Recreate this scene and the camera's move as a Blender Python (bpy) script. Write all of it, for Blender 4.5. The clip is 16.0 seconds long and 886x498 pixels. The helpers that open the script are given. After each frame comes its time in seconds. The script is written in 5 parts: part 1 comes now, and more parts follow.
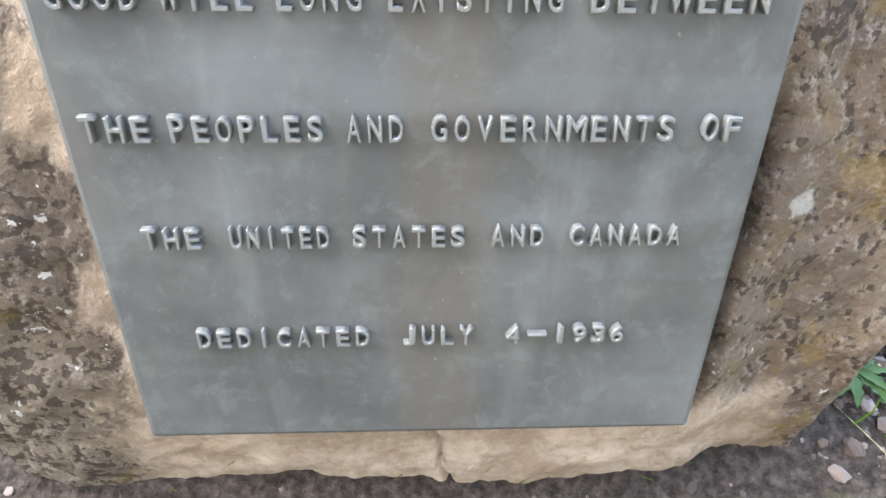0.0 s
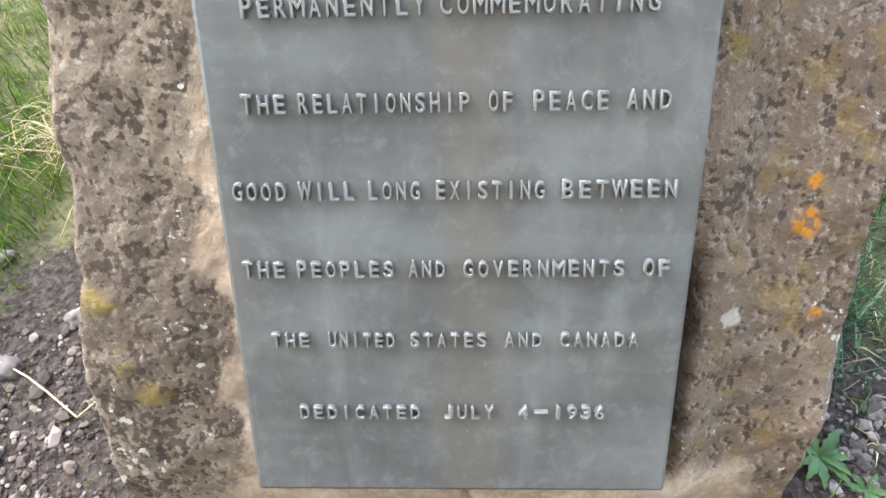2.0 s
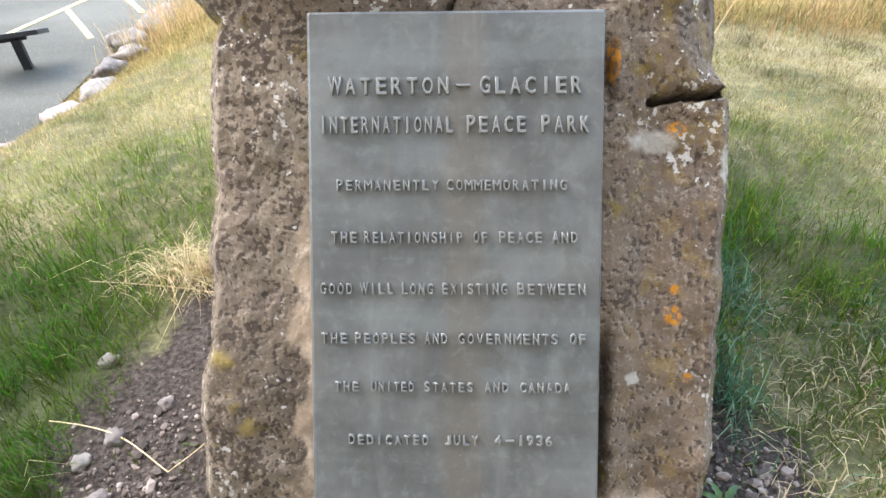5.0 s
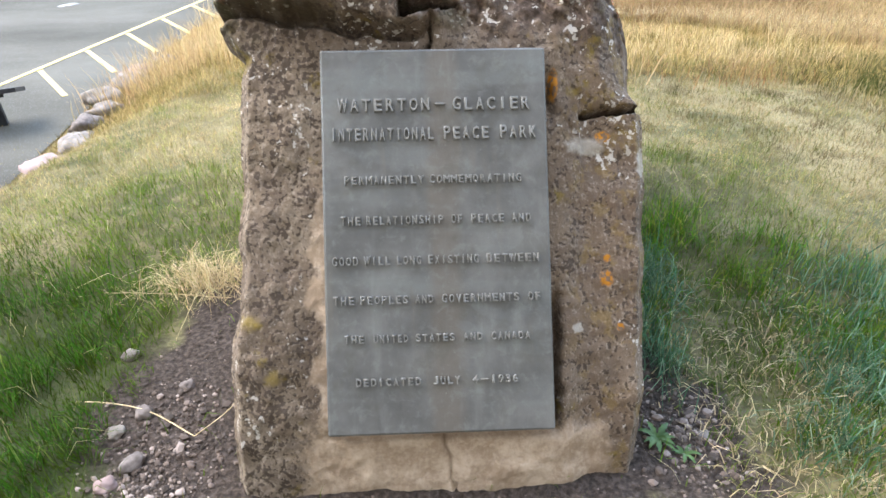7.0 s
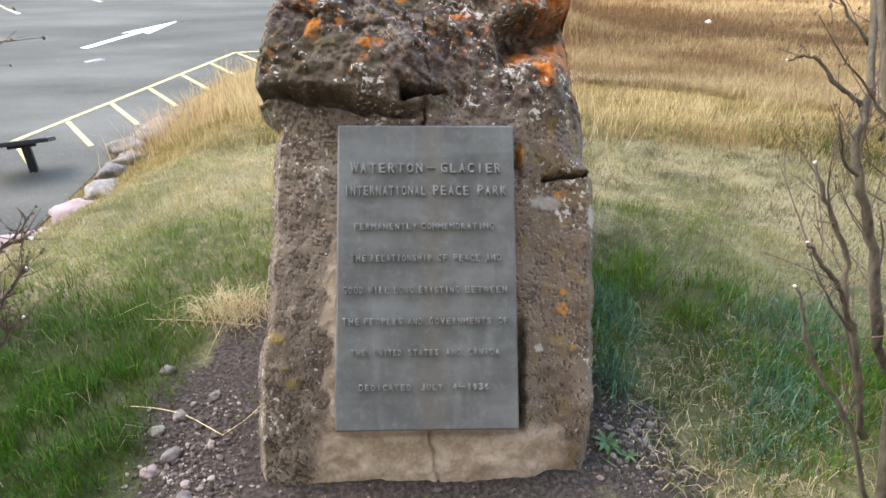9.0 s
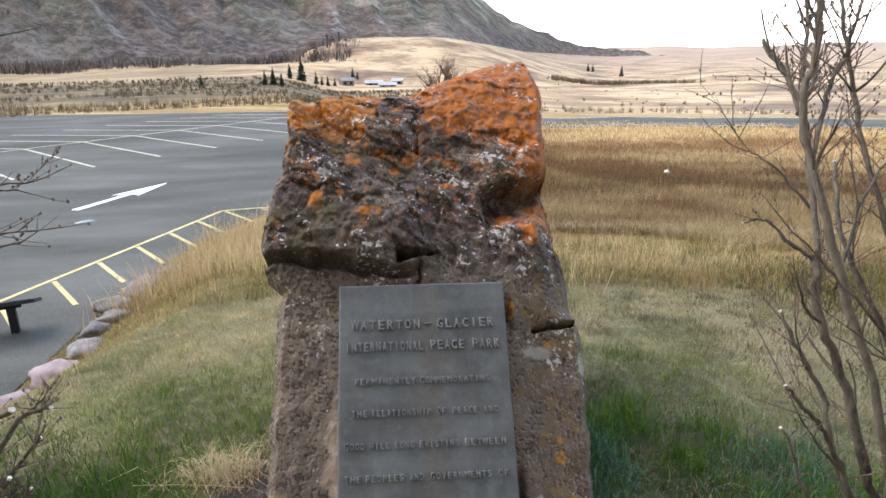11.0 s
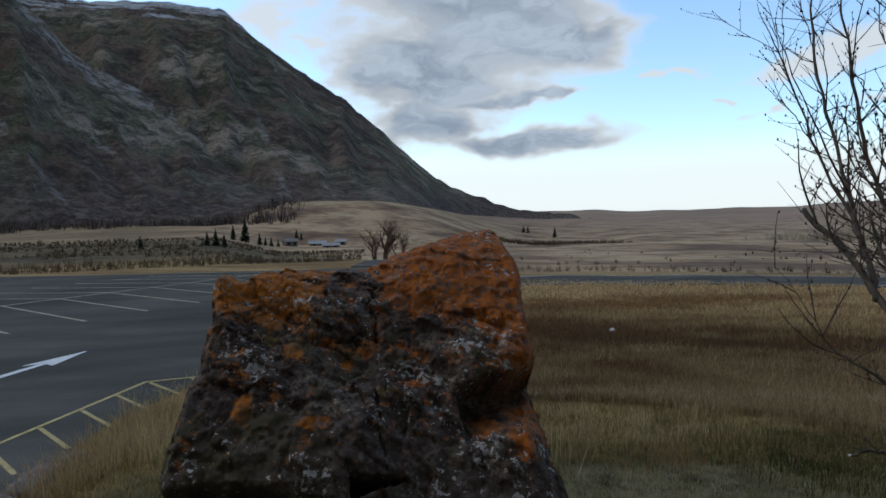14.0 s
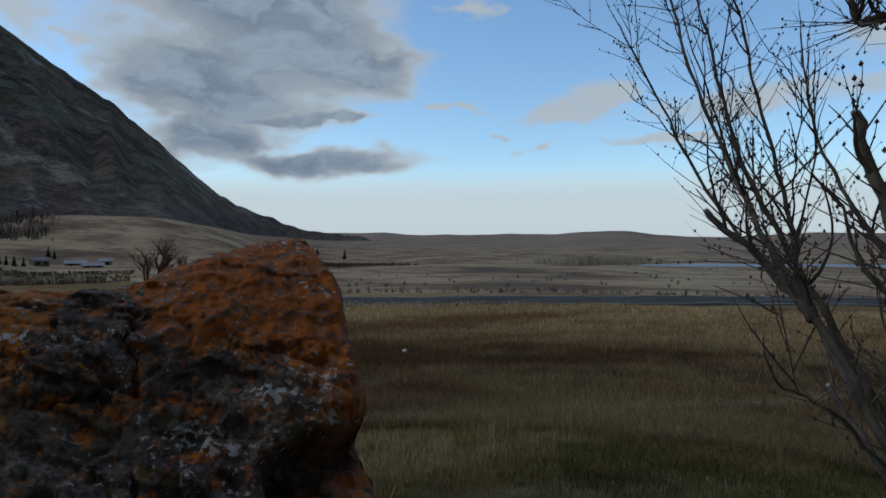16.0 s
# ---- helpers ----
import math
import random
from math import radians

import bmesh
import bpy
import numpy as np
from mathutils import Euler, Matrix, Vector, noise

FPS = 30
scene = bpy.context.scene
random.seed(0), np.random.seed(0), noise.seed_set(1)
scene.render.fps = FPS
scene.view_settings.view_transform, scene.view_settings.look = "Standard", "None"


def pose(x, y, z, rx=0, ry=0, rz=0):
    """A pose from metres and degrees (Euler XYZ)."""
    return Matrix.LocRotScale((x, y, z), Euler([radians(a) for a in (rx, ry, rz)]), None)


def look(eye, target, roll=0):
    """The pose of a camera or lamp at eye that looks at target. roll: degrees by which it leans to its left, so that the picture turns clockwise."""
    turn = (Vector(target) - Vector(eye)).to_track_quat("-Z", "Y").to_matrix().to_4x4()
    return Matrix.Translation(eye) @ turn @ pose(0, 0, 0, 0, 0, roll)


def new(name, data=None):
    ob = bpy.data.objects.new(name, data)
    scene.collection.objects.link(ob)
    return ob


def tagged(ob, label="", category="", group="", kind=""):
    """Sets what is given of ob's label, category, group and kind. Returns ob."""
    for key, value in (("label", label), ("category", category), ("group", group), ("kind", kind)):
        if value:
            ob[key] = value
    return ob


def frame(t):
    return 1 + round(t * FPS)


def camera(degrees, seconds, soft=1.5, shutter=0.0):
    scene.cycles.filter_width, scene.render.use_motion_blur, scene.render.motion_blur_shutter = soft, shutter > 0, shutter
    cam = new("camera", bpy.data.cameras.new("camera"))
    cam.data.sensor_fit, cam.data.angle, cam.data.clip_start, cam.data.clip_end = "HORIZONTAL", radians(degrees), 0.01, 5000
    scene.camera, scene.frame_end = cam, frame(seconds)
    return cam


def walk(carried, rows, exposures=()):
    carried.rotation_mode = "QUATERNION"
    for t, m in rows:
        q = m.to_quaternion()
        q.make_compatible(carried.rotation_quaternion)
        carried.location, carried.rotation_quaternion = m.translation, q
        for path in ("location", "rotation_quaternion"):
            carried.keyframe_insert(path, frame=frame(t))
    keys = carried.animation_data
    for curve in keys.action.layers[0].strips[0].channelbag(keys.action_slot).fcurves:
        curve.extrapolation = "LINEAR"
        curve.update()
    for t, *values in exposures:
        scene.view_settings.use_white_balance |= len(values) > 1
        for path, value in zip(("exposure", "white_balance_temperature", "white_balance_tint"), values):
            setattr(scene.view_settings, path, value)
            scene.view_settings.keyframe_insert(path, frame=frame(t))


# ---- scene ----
# The plaque's own frame: x along its foot, y into the stone, z up its sloping face.
FACE = Matrix(((0.99972, 0.0, 0.02362, 0.0), (-0.01375, 0.81322, 0.58180, 0.0), (-0.01921, -0.58196, 0.81299, 0.2), (0, 0, 0, 1)))
cam = camera(70.5, 16.0, soft=1.6)
PATH = [
    (0, (-0.0037, -0.5074, 0.5271), (0.0349, 0.3601, 0.0310), 0.74),
    (0.5, (0.0065, -0.5376, 0.5571), (0.0067, 0.3420, 0.0815), -0.99),
    (1, (-0.0088, -0.5956, 0.5899), (-0.0071, 0.3073, 0.1600), -0.49),
    (1.5, (0.0204, -0.6595, 0.6194), (-0.0117, 0.2626, 0.2337), -0.61),
    (2, (0.0064, -0.7534, 0.6490), (-0.0241, 0.1880, 0.3133), -0.98),
    (2.5, (0.0142, -0.8542, 0.6625), (-0.0085, 0.1059, 0.3837), -1.79),
    (3, (0.0098, -0.9706, 0.6514), (-0.0100, 0.0077, 0.4450), -1.94),
    (3.5, (0.0241, -1.0830, 0.6587), (-0.0147, -0.0960, 0.5032), -0.82),
    (4, (0.0432, -1.1745, 0.6365), (-0.0135, -0.1832, 0.5181), 1.07),
    (4.5, (0.0306, -1.2356, 0.6339), (-0.0077, -0.2413, 0.5348), 0.61),
    (5, (0.0160, -1.2846, 0.6291), (-0.0151, -0.2875, 0.5604), -0.05),
    (5.2, (0.0142, -1.3061, 0.6269), (-0.0024, -0.3078, 0.5709), -0.22),
    (7.3, (-0.0432, -1.7273, 0.4420), (-0.0101, -0.7282, 0.4664), -1.54),
    (7.5, (-0.0363, -1.7737, 0.4444), (-0.0113, -0.7744, 0.4724), -1.41),
    (8, (-0.0117, -1.9051, 0.4312), (0.0164, -0.9075, 0.4948), -0.79),
    (8.2, (0.0084, -1.9516, 0.4176), (0.0292, -0.9539, 0.4832), 0.25),
    (10.3, (-0.0616, -2.2018, 0.3738), (-0.0001, -1.2328, 0.6130), -2.40),
    (10.5, (-0.0620, -2.2101, 0.3752), (0.0026, -1.2477, 0.6390), -2.46),
    (11, (-0.0759, -2.2161, 0.3901), (-0.0074, -1.2728, 0.7147), -2.75),
    (11.5, (-0.0727, -2.2114, 0.4200), (-0.0139, -1.2796, 0.7783), -2.74),
    (12, (-0.0372, -2.1557, 0.4925), (0.0282, -1.2500, 0.9114), -2.21),
    (12.5, (-0.0156, -2.0902, 0.5609), (0.0276, -1.2133, 1.0396), -1.60),
    (13, (-0.0623, -2.0173, 0.6280), (0.0008, -1.1781, 1.1683), -3.12),
    (13.5, (-0.1410, -1.9209, 0.6699), (-0.0243, -1.0990, 1.2276), -5.28),
    (14, (-0.1130, -1.7914, 0.7280), (0.0502, -0.9668, 1.2696), -6.66),
    (14.5, (-0.0347, -1.6535, 0.8142), (0.1897, -0.8468, 1.3609), -7.74),
    (15, (-0.0397, -1.5637, 0.8663), (0.2999, -0.7977, 1.4121), -11.70),
    (15.5, (-0.0970, -1.3912, 0.9465), (0.3227, -0.6617, 1.4865), -14.39),
    (16, (-0.0611, -1.3198, 1.0040), (0.4150, -0.6032, 1.5137), -17.93),
]
EXPOSURES = [(0, 2.52, 7000, 7), (4, 2.38, 7200, 6), (5, 2.27, 7250, 8), (8, 1.97, 7250, 9), (10.5, 1.36, 7000, 10), (11.5, 0.78, 6750, 9), (12.5, -0.48, 6250, 7), (13.5, -1.32, 6030, 4), (14, -1.36, 6080, 4), (14.5, -1.55, 5990, 2), (16, -1.97, 5730, 1)]
walk(cam, [(t, FACE @ look(eye, target, roll)) for t, eye, target, roll in PATH], EXPOSURES)

# ---- sky and sun ----
SUN_ELEV, SUN_AZ = 45.0, -60.0
world = bpy.data.worlds.new("sky")
scene.world = world
world.use_nodes = True


class Nodes:
    """Short hand for a node tree."""

    def __init__(self, tree):
        self.t = tree
        tree.nodes.clear()

    def n(self, kind):
        return self.t.nodes.new(kind)

    def put(self, value, socket):
        if isinstance(value, bpy.types.NodeSocket):
            self.t.links.new(value, socket)
        elif value is not None:
            if isinstance(value, tuple) and len(value) == 3 and socket.type == "RGBA":
                value = (*value, 1)
            socket.default_value = value

    def math(self, op, a, b=None, c=None, clamp=False):
        node = self.n("ShaderNodeMath")
        node.operation, node.use_clamp = op, clamp
        for v, s in zip((a, b, c), node.inputs):
            self.put(v, s)
        return node.outputs[0]

    def vec(self, op, a, b=None, scale=None):
        node = self.n("ShaderNodeVectorMath")
        node.operation = op
        self.put(a, node.inputs[0])
        self.put(b, node.inputs[1])
        self.put(scale, node.inputs[3])
        return node.outputs[1 if op in ("LENGTH", "DOT_PRODUCT", "DISTANCE") else 0]

    def split(self, v):
        node = self.n("ShaderNodeSeparateXYZ")
        self.put(v, node.inputs[0])
        return node.outputs

    def join(self, x, y, z):
        node = self.n("ShaderNodeCombineXYZ")
        for v, s in zip((x, y, z), node.inputs):
            self.put(v, s)
        return node.outputs[0]

    def noise(self, at, scale, detail=4.0, rough=0.55, warp=0.0):
        node = self.n("ShaderNodeTexNoise")
        for v, key in ((at, "Vector"), (scale, "Scale"), (detail, "Detail"), (rough, "Roughness"), (warp, "Distortion")):
            self.put(v, node.inputs[key])
        return node.outputs["Fac"]

    def n_colour(self, at, scale):
        node = self.n("ShaderNodeTexNoise")
        self.put(at, node.inputs["Vector"])
        self.put(scale, node.inputs["Scale"])
        return node.outputs["Color"]

    def cells(self, at, scale, feature="F1", out="Distance", rand=1.0):
        node = self.n("ShaderNodeTexVoronoi")
        node.feature = feature
        for v, key in ((at, "Vector"), (scale, "Scale"), (rand, "Randomness")):
            self.put(v, node.inputs[key])
        return node.outputs[out]

    def step(self, v, lo, hi):
        node = self.n("ShaderNodeMapRange")
        node.interpolation_type = "SMOOTHSTEP"
        for x, s in zip((v, lo, hi, 0.0, 1.0), node.inputs):
            self.put(x, s)
        return node.outputs[0]

    def mix(self, f, a, b, mode="MIX"):
        node = self.n("ShaderNodeMix")
        node.data_type, node.blend_type = "RGBA", mode
        for v, s in zip((f, a, b), (node.inputs[0], node.inputs[6], node.inputs[7])):
            self.put(v, s)
        return node.outputs[2]

    def ramp(self, f, *stops):
        node = self.n("ShaderNodeValToRGB")
        while len(node.color_ramp.elements) < len(stops):
            node.color_ramp.elements.new(0.5)
        for e, (p, c) in zip(node.color_ramp.elements, stops):
            e.position, e.color = p, (*c, 1)
        self.put(f, node.inputs[0])
        return node.outputs[0]

    def attribute(self, name, out):
        node = self.n("ShaderNodeAttribute")
        node.attribute_name = name
        return node.outputs[out]

    def bump(self, height, strength=0.5, distance=0.01):
        node = self.n("ShaderNodeBump")
        for v, key in ((height, "Height"), (strength, "Strength"), (distance, "Distance")):
            self.put(v, node.inputs[key])
        return node.outputs[0]


def compass(az, el):
    a, e = radians(az), radians(el)
    return (math.sin(a) * math.cos(e), math.cos(a) * math.cos(e), math.sin(e))


def build_sky():
    g = Nodes(world.node_tree)
    at = g.n("ShaderNodeTexCoord").outputs["Generated"]
    x, y, z = g.split(at)
    sky = g.n("ShaderNodeTexSky")
    sky.sky_type, sky.sun_disc, sky.sun_elevation, sky.sun_rotation = "NISHITA", False, radians(SUN_ELEV), radians(SUN_AZ)
    sky.air_density, sky.dust_density, sky.ozone_density = 1.0, 0.6, 1.6
    up = g.math("MAXIMUM", z, 0.0)
    # a flat cloud deck seen in perspective, closed behind the viewer where it is unseen
    k = g.math("DIVIDE", 1.0, g.math("ADD", up, 0.22))
    deck = g.join(g.math("MULTIPLY", x, k), g.math("MULTIPLY", y, k), 0.0)
    broad = g.noise(deck, 0.75, 3, 0.5)
    fine = g.noise(g.vec("MULTIPLY", deck, (1.0, 1.5, 1.0)), 1.9, 6, 0.52, 0.15)
    behind = g.step(y, 0.25, -0.35)
    f = g.math("MULTIPLY_ADD", fine, 0.80, g.math("MULTIPLY", broad, 0.35))
    f = g.math("MULTIPLY_ADD", behind, 0.34, f)
    # by bearing and height, in degrees: the bank over the valley, the lens below it, puffs to the east
    az = g.math("MULTIPLY", g.math("ARCTAN2", x, y), 57.2958)
    el = g.math("MULTIPLY", g.math("ARCSINE", z), 57.2958)
    flat = g.join(g.math("MULTIPLY", az, 0.55), el, 0.0)
    drift = g.vec("SUBTRACT", g.n_colour(flat, 0.22), (0.5, 0.5, 0.5))
    ruffle = g.vec("SUBTRACT", g.n_colour(flat, 0.75), (0.5, 0.5, 0.5))
    here = g.vec("ADD", g.join(az, el, 0.0), g.vec("ADD", g.vec("MULTIPLY", drift, (13.0, 4.5, 0)), g.vec("MULTIPLY", ruffle, (4.5, 1.5, 0))))
    soft = g.noise(g.vec("MULTIPLY", here, (0.085, 0.20, 1.0)), 1.0, 6, 0.56, 0.2)
    curl = g.noise(g.vec("MULTIPLY", here, (0.30, 0.62, 1.0)), 1.0, 5, 0.58, 0.3)
    wob = g.math("MULTIPLY_ADD", g.math("SUBTRACT", soft, 0.5), 0.95, g.math("MULTIPLY", g.math("SUBTRACT", curl, 0.5), 0.42))

    def puff(a, e, wide, tall, gain=1.0):
        q = g.vec("LENGTH", g.vec("MULTIPLY", g.vec("SUBTRACT", here, (a, e, 0)), (1 / wide, 1 / tall, 0)))
        return g.math("MULTIPLY_ADD", wob, gain, g.math("SUBTRACT", 1.0, q))

    mass = puff(13, 22.5, 17.0, 11.5)
    for row in ((9, 13.5, 11.0, 5.2, 0.9), (20, 15.8, 9.5, 4.2, 0.9), (17, 11.0, 7.5, 0.7, 0.5), (17.5, 6.9, 10.5, 1.7, 0.4), (9.0, 9.0, 8.0, 3.0, 0.7)):
        node = g.n("ShaderNodeMath")
        node.operation = "SMOOTH_MAX"
        for v, sock in zip((mass, puff(*row), 0.45), node.inputs):
            g.put(v, sock)
        mass = node.outputs[0]
    wisps = puff(43.2, 12.4, 3.0, 1.9)
    for row in ((40, 11.4, 7.5, 0.7), (37.7, 9.2, 2.0, 0.7), (34.4, 9.9, 1.1, 0.5), (32.5, 20.6, 2.2, 1.6), (56, 11.6, 11.0, 1.7), (49, 9.2, 6.0, 0.8), (-4.5, 17.2, 5.0, 2.2), (-0.9, 15.8, 1.5, 0.8), (29.5, 12.0, 2.2, 0.6), (66, 15, 9, 2.0)):
        wisps = g.math("MAXIMUM", wisps, puff(*row))
    high = g.math("MAXIMUM", behind, g.step(el, 27, 36))
    cover = g.math("MULTIPLY", g.step(f, 0.61, 0.80), high)
    cover = g.math("MAXIMUM", cover, g.step(mass, -0.10, 0.42))
    cover = g.math("MAXIMUM", cover, g.math("MULTIPLY", g.step(wisps, 0.0, 0.7), 0.85))
    thick = g.math("MAXIMUM", g.math("MULTIPLY", g.step(f, 0.66, 0.90), high), g.step(mass, 0.10, 0.66))
    grey = g.mix(g.step(g.math("MULTIPLY_ADD", curl, 0.5, g.math("MULTIPLY", soft, 0.5)), 0.40, 0.62), (5.3, 6.1, 7.6), (8.8, 9.6, 11.1))
    cloud = g.mix(thick, (13.6, 13.2, 13.0), grey)
    # unseen dark cloud behind the viewer, added to dim the stone's face
    cloud = g.mix(g.math("MULTIPLY", behind, 0.85), cloud, (1.30, 1.34, 1.42))
    colour = g.mix(cover, g.vec("SCALE", sky.outputs[0], scale=4.2), cloud)
    haze = g.step(g.math("MULTIPLY_ADD", wob, -1.2, el), 7.2, 3.6)
    haze = g.math("MULTIPLY", g.math("MULTIPLY", haze, g.math("SUBTRACT", 1.0, behind)), g.math("SUBTRACT", 0.92, g.math("MULTIPLY", thick, 0.6)))
    colour = g.mix(haze, colour, (16.5, 16.8, 17.0))
    back = g.n("ShaderNodeBackground")
    g.put(colour, back.inputs[0])
    back.inputs[1].default_value = 0.14
    g.t.links.new(back.outputs[0], g.n("ShaderNodeOutputWorld").inputs[0])


build_sky()
sun = new("sun", bpy.data.lights.new("sun", "SUN"))
sun.data.energy, sun.data.angle, sun.data.color = 1.25, radians(36), (1.0, 0.93, 0.83)
sun.matrix_world = look(Vector(compass(SUN_AZ, SUN_ELEV)) * 50, (0, 0, 0))

# ---- materials ----


def material(name, rough=0.85, metal=0.0, spec=0.3):
    m = bpy.data.materials.new(name)
    m.use_nodes = True
    g = Nodes(m.node_tree)
    b = g.n("ShaderNodeBsdfPrincipled")
    b.inputs["Roughness"].default_value, b.inputs["Metallic"].default_value = rough, metal
    b.inputs["Specular IOR Level"].default_value = spec
    g.t.links.new(b.outputs[0], g.n("ShaderNodeOutputMaterial").inputs[0])
    return m, g, b


def coords(g, out="Object"):
    return g.n("ShaderNodeTexCoord").outputs[out]


def rock_material():
    m, g, b = material("lichened_sandstone", 0.92, 0, 0.15)
    p = coords(g)
    u, d, v = g.split(p)
    big, mid, fine = g.noise(p, 2.4, 4), g.noise(p, 11, 6, 0.62), g.noise(p, 75, 5, 0.7)

    def near(at, sx, sz, lo, hi, ragged=0.6):
        """A ragged blotch of its own about a point of the face."""
        q = g.vec("MULTIPLY", g.vec("SUBTRACT", p, at), (1 / sx, 0.0, 1 / sz))
        return g.step(g.math("MULTIPLY_ADD", g.math("SUBTRACT", g.noise(p, 30, 5, 0.65), 0.5), ragged * 2.4, g.vec("LENGTH", q)), hi, lo)

    c = g.ramp(big, (0.32, (0.112, 0.086, 0.066)), (0.50, (0.178, 0.143, 0.113)), (0.68, (0.255, 0.218, 0.182)))
    c = g.mix(g.math("MULTIPLY", g.step(u, 0.1, 0.45), 0.55), c, g.mix(mid, (0.095, 0.064, 0.046), (0.185, 0.132, 0.096)))
    c = g.mix(g.math("MULTIPLY", g.step(mid, 0.46, 0.60), 0.55), c, (0.115, 0.090, 0.076))
    c = g.mix(g.math("MULTIPLY", g.step(fine, 0.50, 0.64), 0.5), c, (0.34, 0.30, 0.262))
    c = g.mix(g.math("MULTIPLY", g.step(g.noise(p, 130, 4, 0.7), 0.50, 0.36), 0.55), c, (0.085, 0.066, 0.052))
    # weathered, nearly black crust on the head
    high = g.step(g.math("MULTIPLY_ADD", big, 0.35, v), 1.12, 1.36)
    crust = g.math("MULTIPLY", high, g.step(g.noise(p, 6, 6, 0.66, 0.4), 0.34, 0.52))
    c = g.mix(g.math("MULTIPLY", crust, 0.9), c, g.ramp(g.noise(g.vec("ADD", p, (7, 3, 3)), 19, 7, 0.72, 0.3), (0.36, (0.018, 0.013, 0.011)), (0.46, (0.058, 0.041, 0.034)), (0.55, (0.100, 0.075, 0.065)), (0.66, (0.165, 0.138, 0.128))))
    # dressed stone round the plate and beneath it
    side = g.math("ABSOLUTE", u)
    wob = g.math("MULTIPLY", g.math("SUBTRACT", mid, 0.5), 0.16)
    band = g.math("MULTIPLY", g.step(g.math("ADD", wob, side), 0.348, 0.322), g.math("MULTIPLY", g.step(v, 0.85, 0.45), g.step(u, 0.1, -0.1)))
    foot = g.math("MULTIPLY", g.step(g.math("ADD", wob, v), 0.02, -0.02), g.step(g.math("ADD", g.math("MULTIPLY", wob, 1.4), g.math("ABSOLUTE", g.math("SUBTRACT", u, 0.04))), 0.46, 0.38))
    pale = g.mix(g.step(g.math("MULTIPLY_ADD", fine, 0.5, mid), 0.6, 0.95), (0.33, 0.255, 0.195), (0.54, 0.45, 0.37))
    c = g.mix(g.math("MAXIMUM", g.math("MULTIPLY", band, 0.8), g.math("MULTIPLY", foot, 0.92)), c, pale)
    clean = g.math("SUBTRACT", 1.0, g.math("MAXIMUM", band, foot))
    # dark crustose specks, thickest on the left flank
    speck = g.math("MULTIPLY_ADD", g.noise(p, 74, 4, 0.55), 0.75, g.math("MULTIPLY", g.noise(p, 17, 3), 0.35))
    lot = g.math("MULTIPLY_ADD", g.step(u, 0.0, -0.35), 0.035, g.math("MULTIPLY", high, 0.03))
    dark = g.step(g.math("ADD", speck, lot), 0.600, 0.640)
    c = g.mix(g.math("MULTIPLY", g.math("MULTIPLY", dark, clean), 0.85), c, (0.050, 0.038, 0.031))
    # ochre and moss-coloured crusts
    c = g.mix(g.math("MULTIPLY", g.step(g.noise(g.vec("ADD", p, (3, 1, 7)), 7, 6, 0.68), 0.60, 0.68), g.math("MULTIPLY", clean, 0.65)), c, (0.19, 0.145, 0.030))
    for at in ((-0.44, 0, 0.155), (-0.50, 0, 0.30)):
        c = g.mix(g.math("MULTIPLY", near(at, 0.030, 0.022, 0.4, 1.2, 1.1), 0.6), c, (0.22, 0.165, 0.04))
    c = g.mix(g.math("MULTIPLY", g.math("MULTIPLY", g.step(g.noise(g.vec("ADD", p, (1, 1, 2)), 16, 6, 0.7), 0.545, 0.60), g.step(u, 0.32, 0.42)), g.math("MULTIPLY", clean, 0.38)), c, (0.22, 0.155, 0.05))
    # orange lichen
    om = g.noise(g.vec("ADD", p, (9, 4, 2)), 6.5, 9, 0.76, 0.6)
    lift = g.math("MULTIPLY_ADD", g.step(v, 1.05, 1.75), 0.135, -0.08)
    lift = g.math("ADD", lift, g.math("MULTIPLY", g.math("MULTIPLY", g.step(v, 1.62, 1.92), g.step(u, 0.0, 0.12)), 0.21))
    lift = g.math("ADD", lift, g.math("MULTIPLY", g.math("MULTIPLY", g.step(v, 1.62, 1.88), g.step(u, -0.08, -0.25)), 0.12))
    lift = g.math("ADD", lift, g.math("MULTIPLY", g.math("MULTIPLY", g.step(u, 0.33, 0.46), g.step(v, 0.98, 1.3)), 0.19))
    lift = g.math("ADD", lift, g.math("MULTIPLY", g.step(d, 0.22, 0.40), 0.06))
    orange = g.step(g.math("ADD", om, lift), 0.600, 0.650)
    flecks = g.math("MULTIPLY", g.step(g.noise(g.vec("ADD", p, (4, 9, 6)), 21, 6, 0.7, 0.4), 0.575, 0.625), g.step(v, 1.12, 1.35))
    orange = g.math("MAXIMUM", orange, g.math("MULTIPLY", flecks, 0.9))
    for at, sx, sz in (((0.465, 0, 0.395), 0.022, 0.024), ((0.47, 0, 0.45), 0.012, 0.013), ((-0.19, 0, 1.325), 0.05, 0.026), ((-0.26, 0, 1.60), 0.035, 0.05), ((0.13, 0, 1.47), 0.06, 0.02), ((0.34, 0, 1.33), 0.06, 0.07), ((0.43, 0, 1.25), 0.05, 0.07), ((-0.40, 0, 1.39), 0.03, 0.06), ((0.46, 0, 1.40), 0.05, 0.08), ((0.475, 0, 0.79), 0.022, 0.020), ((0.33, 0, 0.93), 0.014, 0.05), ((0.50, 0, 0.26), 0.012, 0.014)):
        orange = g.math("MAXIMUM", orange, near(at, sx, sz, 0.6, 1.1, 0.35 if sx < 0.023 else 0.8))
    paint = g.mix(g.noise(p, 26, 6, 0.7), (0.24, 0.058, 0.008), (0.60, 0.190, 0.022))
